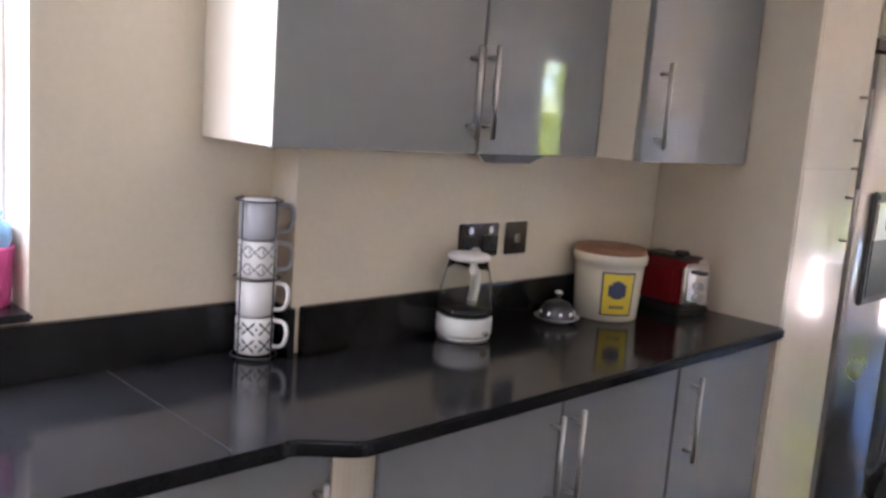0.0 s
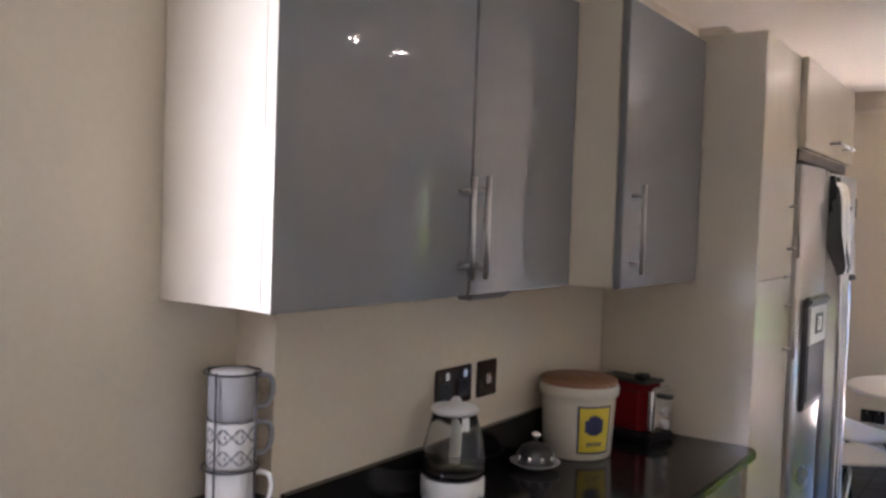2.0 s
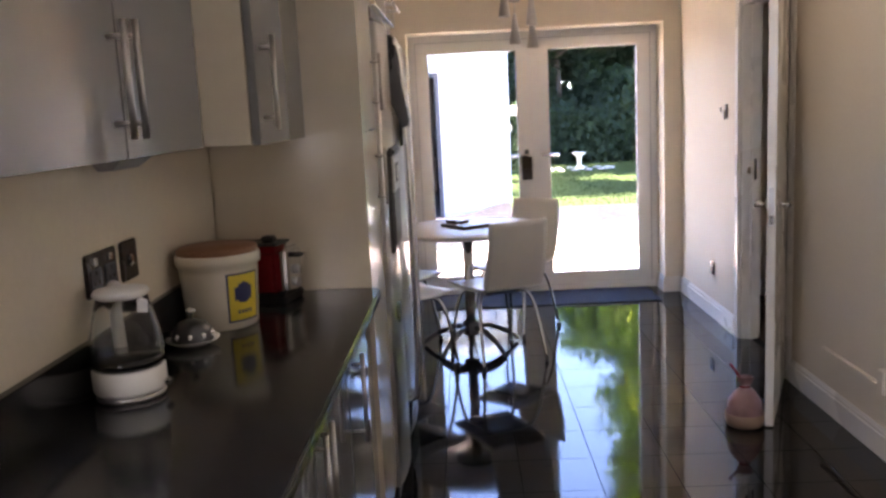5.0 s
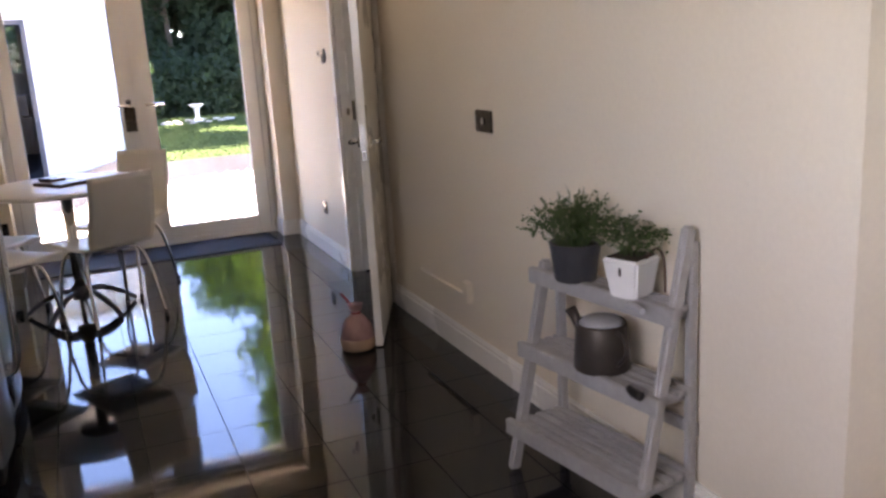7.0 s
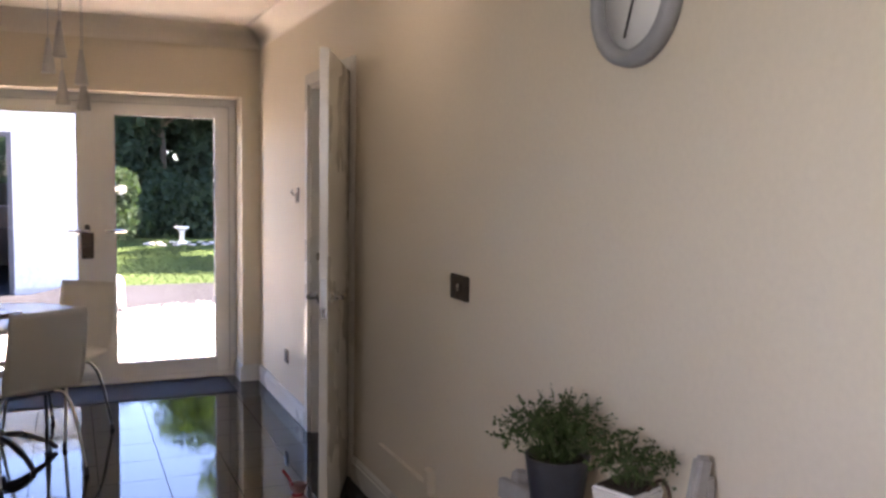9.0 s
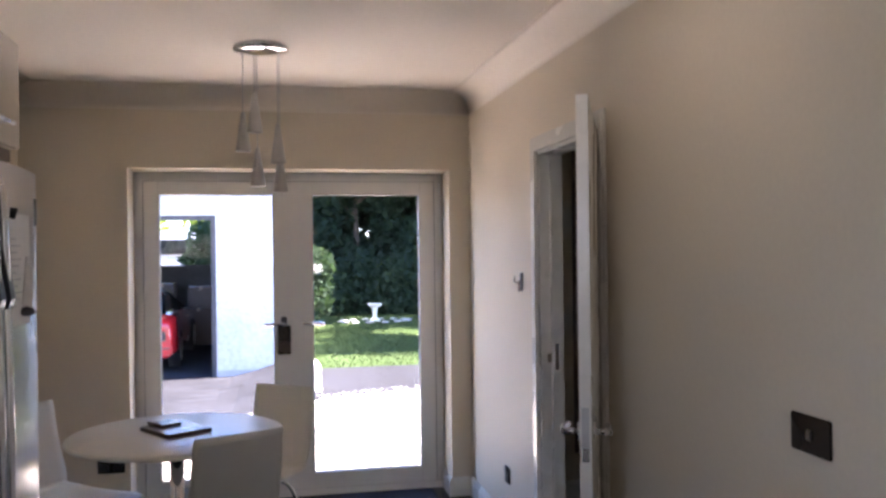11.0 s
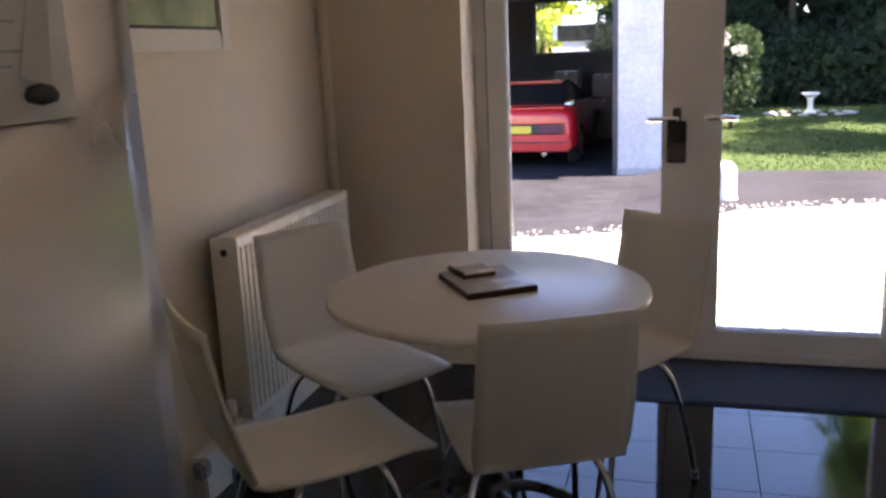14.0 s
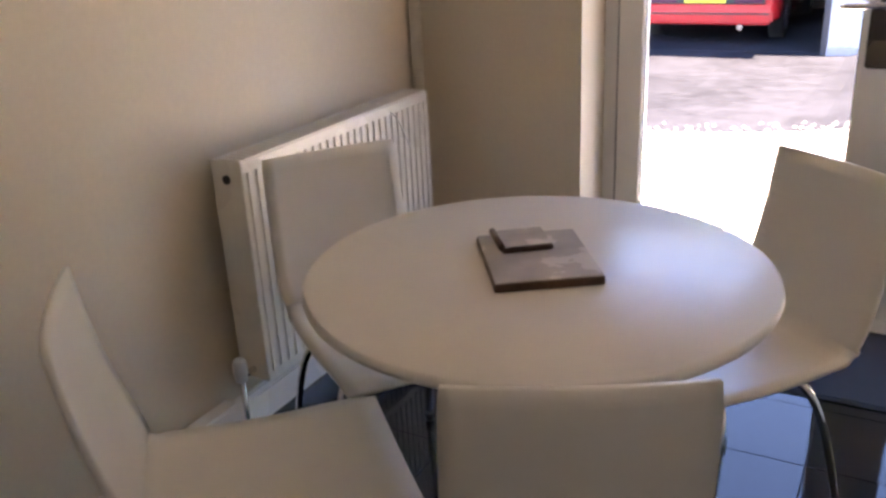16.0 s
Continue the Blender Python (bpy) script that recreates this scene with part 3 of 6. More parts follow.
low = [bm.verts.new((x, y, 0.1)) for x, y in prof] + [bm.verts.new((-1.3, 1.538, 0.1)), bm.verts.new((-1.3, 1.486, 0.1))]
top = [bm.verts.new((v.co.x, v.co.y, WT - 0.03)) for v in low]
for k in range(len(low)):
    bm.faces.new((low[k], low[(k + 1) % len(low)], top[(k + 1) % len(low)], top[k]))
bm.faces.new(low[::-1])
bm.faces.new(top)
solid("filler_post", bm, CREAM_GLOSS, "curved cream filler post between base cabinets", "filler post")
bm = bmesh.new()
add_box(bm, -1.13, -1.11, 1.54, 3.50, 0.0, 0.1)
add_box(bm, -1.19, -1.17, -0.8, 1.54, 0.0, 0.1)
structure("plinth_trim", bm, CREAM_GLOSS, "cream plinth board")

# worktop with its stepped front and upstand
bm = bmesh.new()
front = [(-1.075, -0.8), (-1.075, 1.36)]
for k in range(13):
    t = k / 12
    front.append((-1.075 + 0.075 * (3 * t * t - 2 * t ** 3), 1.36 + 0.13 * t))
front += [(-1.0, 3.005)]
for k in range(7):
    a = math.pi / 2 * k / 6
    front.append((-1.03 + 0.03 * math.cos(a), 3.033 + 0.035 * math.sin(a)))
outline = front + [(KBUMP + 0.001, 3.068), (KBUMP + 0.001, 1.650), (KLEFT + 0.001, 1.650), (KLEFT + 0.001, -0.8)]
t = bmesh.new()
ring = [t.verts.new((x, y, WT - 0.03)) for x, y in outline]
face = t.faces.new(ring)
out = bmesh.ops.extrude_face_region(t, geom=[face])
bmesh.ops.translate(t, vec=(0, 0, 0.03), verts=[v for v in out["geom"] if isinstance(v, bmesh.types.BMVert)])
bmesh.ops.bevel(t, geom=[e for e in t.edges if abs(e.verts[0].co.z - e.verts[1].co.z) < 1e-5 and max(e.verts[0].co.x, e.verts[1].co.x) > -1.3], offset=0.009, segments=3, affect="EDGES", clamp_overlap=True)
join(bm, t)
worktop = thing("worktop", "polished black granite worktop with an upstand", "worktop")
part("slab", bm, GRANITE, worktop)
bm = bmesh.new()
add_box(bm, KLEFT + 0.001, KLEFT + 0.021, -0.8, 1.650, WT, WT + 0.107, 0.002)
add_box(bm, KBUMP + 0.001, KBUMP + 0.021, 1.671, 3.068, WT, WT + 0.107, 0.002)
add_box(bm, KLEFT + 0.021, KBUMP + 0.021, 1.630, 1.6495, WT, WT + 0.107, 0.002)
part("upstand", bm, GRANITE, worktop)
bm = add_box(bmesh.new(), -1.57, -1.09, 1.2725, 1.2738, WT - 0.001, WT + 0.0005)
part("seam", bm, STEEL_DARK, worktop, "thin joint across the slab")

# wall units
unit("wall_unit", "cream wall cabinet with two grey gloss doors", KBUMP + 0.002, -1.332, 1.653, 2.489, 1.402, 2.10, [], GREY_GLOSS, [])
bm_unit = unit("wall_unit", "grey gloss double wall cabinet with a cream side", KLEFT + 0.002, -1.332, 1.477, 1.651, 1.402, 2.10,
     [(1.477, 2.026, 1.400, 2.10), (2.030, 2.488, 1.400, 2.10)], GREY_GLOSS, [(0, 1.987, 1.435, 1.64), (1, 2.042, 1.435, 1.645)])
unit("wall_unit", "deeper grey gloss wall cabinet beside the end panel", KBUMP + 0.002, -1.200, 2.493, 3.068, 1.402, 2.10,
     [(2.495, 3.06, 1.400, 2.10)], GREY_GLOSS, [(0, 2.548, 1.435, 1.655)])
part("edge_band", add_box(bmesh.new(), 0.1125, 0.134, -0.0885, -0.0872, 0.0, 0.698), CREAM_GLOSS, bm_unit, "pale door edge")
bm = bmesh.new()
pts = [(-1.47, 2.17, 1.398), (-1.40, 2.17, 1.398), (-1.40, 2.36, 1.398), (-1.47, 2.36, 1.398), (-1.46, 2.19, 1.372), (-1.43, 2.19, 1.372), (-1.43, 2.33, 1.372), (-1.46, 2.33, 1.372)]
v = [bm.verts.new(p) for p in pts]
for f in ((0, 1, 2, 3), (7, 6, 5, 4), (0, 4, 5, 1), (1, 5, 6, 2), (2, 6, 7, 3), (3, 7, 4, 0)):
    bm.faces.new([v[i] for i in f])
solid("cabinet_light", bm, GREY_PLASTIC, "small grey wedge light below the cabinet", "cabinet light")

# tall unit, bridging unit, end panel
bm = add_box(bmesh.new(), KBUMP + 0.002, -1.03, 3.071, 3.09, 0.0, 2.12, 0.002)
solid("end_panel", bm, CREAM_GLOSS, "tall cream gloss end panel beside the worktop", "end panel")
unit("tall_unit", "tall narrow cream gloss larder cabinet", -1.68, -1.032, 3.092, 3.50, 0.1, 2.12,
     [(3.094, 3.498, 0.105, 1.405), (3.094, 3.498, 1.411, 2.12)], CREAM_GLOSS, [(0, 3.43, 1.15, 1.345), (1, 3.43, 1.47, 1.66)], category="tall cabinet")
bridge = unit("bridging_unit", "cream gloss cupboard above the fridge", -1.68, -1.01, 3.503, 4.36, 1.825, 2.12,
     [(3.506, 4.357, 1.828, 2.12)], CREAM_GLOSS, [])
bm = add_tube(bmesh.new(), [(0.31 + 0.03, -0.06 + 0.0, 0.05), (0.31 + 0.03, 0.24, 0.05)], 0.006, 12)
for yy in (-0.03, 0.21):
    add_tube(bm, [(0.295, yy, 0.05), (0.34, yy, 0.05)], 0.005, 10)
ob = part("handle", bm, STEEL, bridge, "brushed steel bar handle")
ob.location = (-1.01 - (-1.68 - 1.01) / 2 - 0.305, 0, 0)
bm = add_box(bmesh.new(), -1.6, -1.03, 3.51, 4.34, 1.79, 1.822)
solid("shadow_board", bm, DARK_WOOD, "dark wooden board above the fridge", "board")
bm = add_box(bmesh.new(), -1.70, -1.34, 4.575, 4.59, 0, 2.16)
solid("end_panel", bm, CREAM_GLOSS, "tall cream end panel behind the fridge", "end panel")

# ---- fridge ----
fr = thing("fridge_freezer", "brushed steel double-door fridge with a water dispenser", "fridge", -1.3, 3.95, 0.0)
FX = 0.30
part("body", add_box(bmesh.new(), -0.27, FX - 0.055, -0.43, 0.605, 0.03, 1.76, 0.004), STEEL_DARK, fr)
part("kickplate", add_box(bmesh.new(), -0.2, FX - 0.03, -0.42, 0.60, 0.005, 0.07, 0.004), BLACK_PLASTIC, fr)
for y0, y1 in ((-0.435, 0.038), (0.046, 0.615)):
    bm = bmesh.new()
    n = 10
    lo, hi = [], []
    for k in range(n + 1):
        u = k / n
        bul = 0.022 * (1 - (2 * u - 1) ** 2)
        lo.append(bm.verts.new((FX - 0.022 + bul, y0 + (y1 - y0) * u, 0.075)))
        hi.append(bm.verts.new((FX - 0.022 + bul, y0 + (y1 - y0) * u, 1.775)))
    b0, b1, c0, c1 = (bm.verts.new((FX - 0.054, yy, zz)) for yy, zz in ((y0, 0.075), (y1, 0.075), (y0, 1.775), (y1, 1.775)))
    for k in range(n):
        bm.faces.new((lo[k], lo[k + 1], hi[k + 1], hi[k])).smooth = True
    bm.faces.new(lo[::-1] + [b0, b1])
    bm.faces.new(hi + [c1, c0])
    bm.faces.new((lo[0], hi[0], c0, b0))
    bm.faces.new((lo[-1], b1, c1, hi[-1]))
    bm.faces.new((b0, c0, c1, b1))
    d = part("door", bm, STEEL, fr)
    if y0 < 0:
        disp = part("dispenser", add_box(bmesh.new(), FX - 0.02, FX + 0.006, -0.36, -0.05, 0.95, 1.32, 0.006), STEEL_DARK, d, "dark recessed dispenser")
        part("control_panel", add_box(bmesh.new(), FX + 0.003, FX + 0.012, -0.34, -0.07, 1.17, 1.30, 0.004), STEEL, disp)
        part("display", add_box(bmesh.new(), FX + 0.0115, FX + 0.0145, -0.255, -0.145, 1.205, 1.275, 0.001), BLACK_PLASTIC, disp)
        part("readout", add_box(bmesh.new(), FX + 0.0142, FX + 0.0156, -0.235, -0.175, 1.217, 1.263), WHITE_PLASTIC, disp, "pale lit readout")
        part("digit", add_box(bmesh.new(), FX + 0.0154, FX + 0.0162, -0.214, -0.208, 1.225, 1.255), BLACK_PLASTIC, disp)
        part("dispenser_hood", add_box(bmesh.new(), FX - 0.01, FX + 0.018, -0.365, -0.045, 1.305, 1.335, 0.008), STEEL_DARK, disp)
        part("dispenser_recess", add_box(bmesh.new(), FX + 0.003, FX + 0.009, -0.34, -0.07, 0.975, 1.175, 0.003), BLACK_PLASTIC, disp)
    hy = 0.005 if y0 < 0 else 0.079
    bm = bmesh.new()
    add_tube(bm, smooth_path([(FX - 0.012, hy, 1.72), (FX + 0.03, hy, 1.69), (FX + 0.042, hy, 1.3), (FX + 0.045, hy, 0.95), (FX + 0.042, hy, 0.55), (FX + 0.03, hy, 0.30), (FX - 0.012, hy, 0.27)], 6), 0.0135, 12)
    grip = part("handle", bm, CHROME, d, "long bowed chrome handle")
    bm = bmesh.new()
    prof = ((FX - 0.012, 1.762), (FX + 0.006, 1.762), (FX + 0.058, 1.43), (FX + 0.052, 1.405), (FX + 0.030, 1.40), (FX - 0.012, 1.50))
    sides = [[bm.verts.new((x, hy + w, z)) for x, z in prof] for w in (-0.019, 0.019)]
    bm.faces.new(sides[0]), bm.faces.new(sides[1][::-1])
    for k in range(len(prof)):
        bm.faces.new((sides[0][k], sides[0][(k + 1) % len(prof)], sides[1][(k + 1) % len(prof)], sides[1][k]))
    part("handle_cap", bm, STEEL_DARK, grip, "dark grey tapered handle cap")
bm = add_box(bmesh.new(), FX - 0.03, FX - 0.010, 0.545, 0.575, 1.62, 1.70, 0.002)
part("badge", bm, CHROME, fr)

# papers and magnets on the fridge door
px = -1.3 + FX + 0.002
bm = add_box(bmesh.new(), 0, 0.002, 0, 0.235, 0, 0.30)
notice = thing("notice_sheet", "white sheet of printed paper held on the fridge", "paper", px, 4.155, 1.345)
part("sheet", bm, PAPER, notice)
for k in range(11):
    part("text_line", add_box(bmesh.new(), 0.002, 0.0026, 0.02, 0.10 + 0.07 * ((k * 7) % 5) / 5, 0.05 + 0.018 * k, 0.0535 + 0.018 * k), INK, notice)
bm = add_tube(bmesh.new(), [(0.004, 0.055, 0.285), (0.010, 0.058, 0.312)], [0.008, 0.010], 12)
solid("magnet_clip", bm, BLACK_PLASTIC, "black magnetic clip on a paper", "magnet", px + 0.002, 4.15, 1.345)
bm = add_box(bmesh.new(), 0, 0.012, 0, 0.015, 0, 0.36, 0.003)
solid("magnet_strip", bm, BLACK_PLASTIC, "black magnetic strip on the fridge door", "magnet", px - 0.001, 4.135, 1.32)
bm = bmesh.new()
add_tube(bm, smooth_path([(0.006, 0.0, 0.10), (0.006, -0.017, 0.06), (0.006, -0.022, 0.0), (0.006, 0.022, 0.0), (0.006, 0.017, 0.06), (0.006, 0.0, 0.10)], 5), 0.006, 8)
add_box(bm, 0.002, 0.01, -0.018, 0.018, 0.0, 0.03, 0.002)
solid("bottle_opener", bm, DARK_WOOD, "dark bottle opener magnet on the fridge", "bottle opener", px - 0.002, 4.10, 1.52)
bm = bmesh.new()
add_lathe(bm, [(0.0, 0.0), (0.019, 0.005), (0.022, 0.014), (0.016, 0.024), (0.0, 0.028)], 0, 0, 18)
solid("round_magnet", bm, STEEL_DARK, "dark round magnet holding a slip of paper", "magnet", px + 0.012, 4.315, 1.365)
bm = bmesh.new()
v = [bm.verts.new(p) for p in ((0.004, 0.0, 0.0), (0.02, 0.035, -0.01), (0.012, 0.06, 0.12), (0.003, 0.045, 0.13))]
w = [bm.verts.new((q.co.x + 0.0015, q.co.y, q.co.z)) for q in v]
bm.faces.new(v), bm.faces.new(w[::-1])
for k in range(4):
    bm.faces.new((v[k], v[(k + 1) % 4], w[(k + 1) % 4], w[k]))
solid("paper_slip", bm, PAPER, "curled white slip of paper under a magnet", "paper", px + 0.004, 4.285, 1.40)

# ---- sockets and switches ----


def plate(name, label, x, y, z, w, h, facing, mat=BRONZE_PLATE, kind="socket"):
    """facing: +1 looks to +x, -1 to -x, 2 to -y."""
    ob = thing(name, label, kind, x, y, z, {1: 0, -1: 180, 2: -90}[facing])
    part("faceplate", add_box(bmesh.new(), 0, 0.008, -w / 2, w / 2, -h / 2, h / 2, 0.003), mat, ob)
    if kind == "socket":
        for c in ((-w / 4, w / 4) if w > 0.12 else (0.0,)):
            ins = part("insert", add_box(bmesh.new(), 0.0075, 0.0105, c - 0.026, c + 0.026, -0.03, 0.012, 0.001), BLACK_PLASTIC, ob)
            for dy, dz in ((0, 0.004), (-0.011, -0.016), (0.011, -0.016)):
                part("pin_hole", add_box(bmesh.new(), 0.010, 0.0112, c + dy - 0.003, c + dy + 0.003, dz - 0.004, dz + 0.004), WATER, ins)
            part("rocker", add_box(bmesh.new(), 0.0075, 0.014, c - 0.008, c + 0.008, 0.018, 0.036, 0.002), CHROME, ob)
    else:
        part("rocker", add_box(bmesh.new(), 0.0075, 0.014, -0.010, 0.010, -0.013, 0.013, 0.003), CHROME, ob)
    return ob


plate("wall_socket", "dark metal double socket above the worktop", KBUMP, 2.228, 1.163, 0.150, 0.090, 1)
plate("wall_switch", "dark metal single fused switch above the worktop", KBUMP, 2.376, 1.163, 0.088, 0.090, 1, kind="switch")
plate("wall_switch", "dark metal double light switch on the cream wall", RIGHT, 3.565, 1.093, 0.150, 0.090, -1, kind="switch")
plate("wall_socket", "dark metal single socket low on the wall", RIGHT, 6.18, 0.335, 0.088, 0.088, -1)
plate("wall_socket", "dark metal double socket behind the table", -1.235, PATIO, 0.315, 0.150, 0.088, 2)
hook = thing("key_hook", "small metal key hook on the wall", "hook", RIGHT, 5.885, 1.37, 180)
part("backplate", add_box(bmesh.new(), 0, 0.006, -0.018, 0.018, -0.045, 0.045, 0.003), STEEL_DARK, hook)
part("hook", add_tube(bmesh.new(), smooth_path([(0.004, 0, 0.01), (0.035, 0.01, 0.0), (0.045, 0.02, 0.02), (0.04, 0.024, 0.03)], 5), 0.006), CHROME, hook)
part("key", add_box(bmesh.new(), 0.012, 0.016, -0.012, 0.012, -0.05, 0.0, 0.002), CHROME, hook)

# cable trunking low on the right wall
trunk = thing("cable_trunking", "thin cream painted cable trunking with an end box", "trunking", RIGHT, 4.07, 0.29)
part("channel", add_box(bmesh.new(), -0.02, -0.001, -0.26, 0.30, -0.014, 0.008, 0.002), CREAM_WALL, trunk)
part("end_box", add_box(bmesh.new(), -0.032, -0.001, -0.31, -0.255, -0.02, 0.075, 0.004), CREAM_WALL, trunk)

# wall clock
clock = thing("wall_clock", "round wall clock with a wide grey rim", "clock", RIGHT, 2.575, 1.915)
clock.matrix_world = pose(RIGHT - 0.001, 2.575, 1.915, 0, -90, 0)
part("rim", add_lathe(bmesh.new(), [(0.125, 0.01), (0.128, 0.03), (0.145, 0.042), (0.165, 0.03), (0.168, 0.0), (0.12, 0.0)], seg=56, caps=False), GREY_PLASTIC, clock)
part("dial", add_lathe(bmesh.new(), [(0.0, 0.004), (0.127, 0.004), (0.127, 0.012), (0.0, 0.012)], seg=56), WHITE_PLASTIC, clock)
for a, ln, wd in ((40, 0.065, 0.008), (160, 0.1, 0.005)):
    part("pointer", add_box(bmesh.new(), -0.01, ln, -wd / 2, wd / 2, 0.014, 0.017, 0, pose(0, 0, 0, 0, 0, a)), BLACK_PLASTIC, clock)

# cream cupboard round the corner
cup = thing("cream_cupboard", "tall cream cupboard with a black top", "cupboard", 1.4, 1.42, 0)
part("body", add_box(bmesh.new(), -0.295, 0.3, -0.3, 0.295, 0, 1.475, 0.004), CREAM_GLOSS, cup)
part("top", add_box(bmesh.new(), -0.33, 0.32, -0.33, 0.30, 1.477, 1.525, 0.008), BLACK_PLASTIC, cup)

# ---- things on the worktop ----


def print_spot(bm, r, ang, z, du, dv, ra, rb, tilt):
    """One flat oval of a print, laid round a cylinder of radius r."""
    c, n = math.cos(radians(tilt)), math.sin(radians(tilt))
    ring = []
    for k in range(10):
        a = 2 * math.pi * k / 10
        u, v = ra * math.cos(a), rb * math.sin(a)
        th = ang + (du + u * c - v * n) / r
        ring.append(bm.verts.new((r * math.cos(th), r * math.sin(th), z + dv + u * n + v * c)))
    bm.faces.new(ring)


MX, MY = -1.522, 1.575
rack = thing("mug_stack", "four stacked patterned mugs in a dark wire rack", "mug rack", MX, MY, WT)
R = 0.041
bm = bmesh.new()
for z in (0.006, 0.175, 0.342):
    add_tube(bm, [((R + 0.008) * math.cos(a), (R + 0.008) * math.sin(a), z) for a in (2 * math.pi * k / 28 for k in range(29))], 0.0021, 8)
for a in (-75, 15, 105, 195):
    c, s = math.cos(radians(a)), math.sin(radians(a))
    add_tube(bm, [((R + 0.008) * c, (R + 0.008) * s, 0.004), ((R + 0.008) * c, (R + 0.008) * s, 0.346)], 0.0021, 8)
part("wire_rack", bm, STEEL_DARK, rack, "dark wire rack")
for i, mt in enumerate((CERAMIC_WHITE, CERAMIC_WHITE, CERAMIC_WHITE, CERAMIC_PALE)):
    z = 0.010 + 0.083 * i
    bm = add_lathe(bmesh.new(), [(0.0, z), (R - 0.004, z), (R, z + 0.006), (R, z + 0.079), (R - 0.004, z + 0.081), (R - 0.005, z + 0.02), (0.0, z + 0.015)], seg=36)
    mug = part("mug", bm, mt, rack)
    hd = Vector((0.82, 0.57, 0)) if i < 2 else Vector((0.45, 0.89, 0))
    bm = add_tube(bmesh.new(), smooth_path([hd * (R - 0.002) + Vector((0, 0, z + 0.074)), hd * (R + 0.026) + Vector((0, 0, z + 0.070)), hd * (R + 0.032) + Vector((0, 0, z + 0.044)), hd * (R + 0.022) + Vector((0, 0, z + 0.020)), hd * (R - 0.002) + Vector((0, 0, z + 0.016))], 5), 0.0048, 8)
    part("mug_handle", bm, CERAMIC_WHITE if i < 2 else CERAMIC_GREY, mug)
    if i == 3:
        part("mug_base", add_lathe(bmesh.new(), [(0.0, z + 0.078), (R - 0.006, z + 0.078), (R - 0.004, z + 0.083), (R - 0.008, z + 0.086), (0.0, z + 0.087)], seg=36), CERAMIC_WHITE, mug, "pale upturned base")
    elif i != 1:
        bm = bmesh.new()
        cells = 7 if i == 0 else 9
        for q in range(cells):
            for rr in range(2):
                for du, dv, ra, rb, tilt in ((0, 0, 0.0046, 0.0046, 0), (0.009, 0.0085, 0.0075, 0.0026, 45), (-0.009, 0.0085, 0.0075, 0.0026, -45), (0.009, -0.0085, 0.0075, 0.0026, -45), (-0.009, -0.0085, 0.0075, 0.0026, 45), (0.0182, 0, 0.0022, 0.0040, 0)):
                    print_spot(bm, R + 0.0007, 2 * math.pi * q / cells, z + 0.022 + 0.037 * rr, du, dv, ra, rb, tilt)
        part("mug_print", bm, STEEL_DARK if i == 0 else CERAMIC_GREY, mug, "dark petal print" if i == 0 else "grey lace print")

kettle = thing("glass_kettle", "clear glass kettle with white lid and base", "kettle", -1.405, 2.105, WT)
part("power_base", add_lathe(bmesh.new(), [(0.0, 0.0), (0.064, 0.0), (0.067, 0.006), (0.064, 0.012), (0.0, 0.012)]), STEEL, kettle)
part("white_band", add_lathe(bmesh.new(), [(0.0, 0.013), (0.066, 0.013), (0.070, 0.02), (0.070, 0.058), (0.066, 0.062), (0.0, 0.062)]), WHITE_PLASTIC, kettle)
part("heating_plate", add_lathe(bmesh.new(), [(0.0, 0.0625), (0.067, 0.0625), (0.068, 0.083), (0.0, 0.084)]), WATER, kettle)
part("glass_jug", add_lathe(bmesh.new(), [(0.0675, 0.085), (0.069, 0.10), (0.066, 0.13), (0.055, 0.175), (0.047, 0.202), (0.044, 0.202), (0.052, 0.175), (0.063, 0.13), (0.065, 0.10), (0.0645, 0.0855)], caps=False), KETTLE_GLASS, kettle)
part("lid", add_lathe(bmesh.new(), [(0.0, 0.196), (0.046, 0.198), (0.054, 0.206), (0.050, 0.214), (0.02, 0.219), (0.0, 0.22)]), WHITE_PLASTIC, kettle)
bm = add_tube(bmesh.new(), smooth_path([(-0.022, 0.036, 0.205), (-0.043, 0.07, 0.204), (-0.052, 0.086, 0.165), (-0.05, 0.084, 0.11), (-0.036, 0.058, 0.07)], 6), 0.0135, 10)
part("handle", bm, WHITE_PLASTIC, kettle, "white moulded handle")
bm = bmesh.new()
v = [(0.046, -0.012), (0.046, 0.012), (0.075, 0.0)]
lo = [bm.verts.new((a * 0.75 + 0.01, b - a * 0.6, 0.175)) for a, b in v]
hi = [bm.verts.new((a * 0.8 + 0.01, b - a * 0.65, 0.2)) for a, b in v]
bm.faces.new(lo[::-1]), bm.faces.new(hi)
for k in range(3):
    bm.faces.new((lo[k], lo[(k + 1) % 3], hi[(k + 1) % 3], hi[k]))
part("spout", bm, WHITE_PLASTIC, kettle)
part("switch_lever", add_box(bmesh.new(), 0.066, 0.082, -0.008, 0.008, 0.02, 0.032, 0.003), CHROME, kettle)

butter = thing("lidded_dish", "small domed dark silver dish on a pale saucer", "dish", -1.395, 2.465, WT)
part("saucer", add_lathe(bmesh.new(), [(0.0, 0.002), (0.035, 0.002), (0.062, 0.016), (0.064, 0.019), (0.058, 0.017), (0.03, 0.006), (0.0, 0.006)]), CERAMIC_WHITE, butter)
part("dome", add_lathe(bmesh.new(), [(0.05, 0.012), (0.05, 0.018), (0.046, 0.038), (0.034, 0.056), (0.014, 0.064), (0.0, 0.065)]), STEEL_DARK, butter)
part("knob", add_lathe(bmesh.new(), [(0.0, 0.064), (0.006, 0.066), (0.005, 0.074), (0.012, 0.08), (0.012, 0.088), (0.0, 0.093)], seg=20), CHROME, butter)
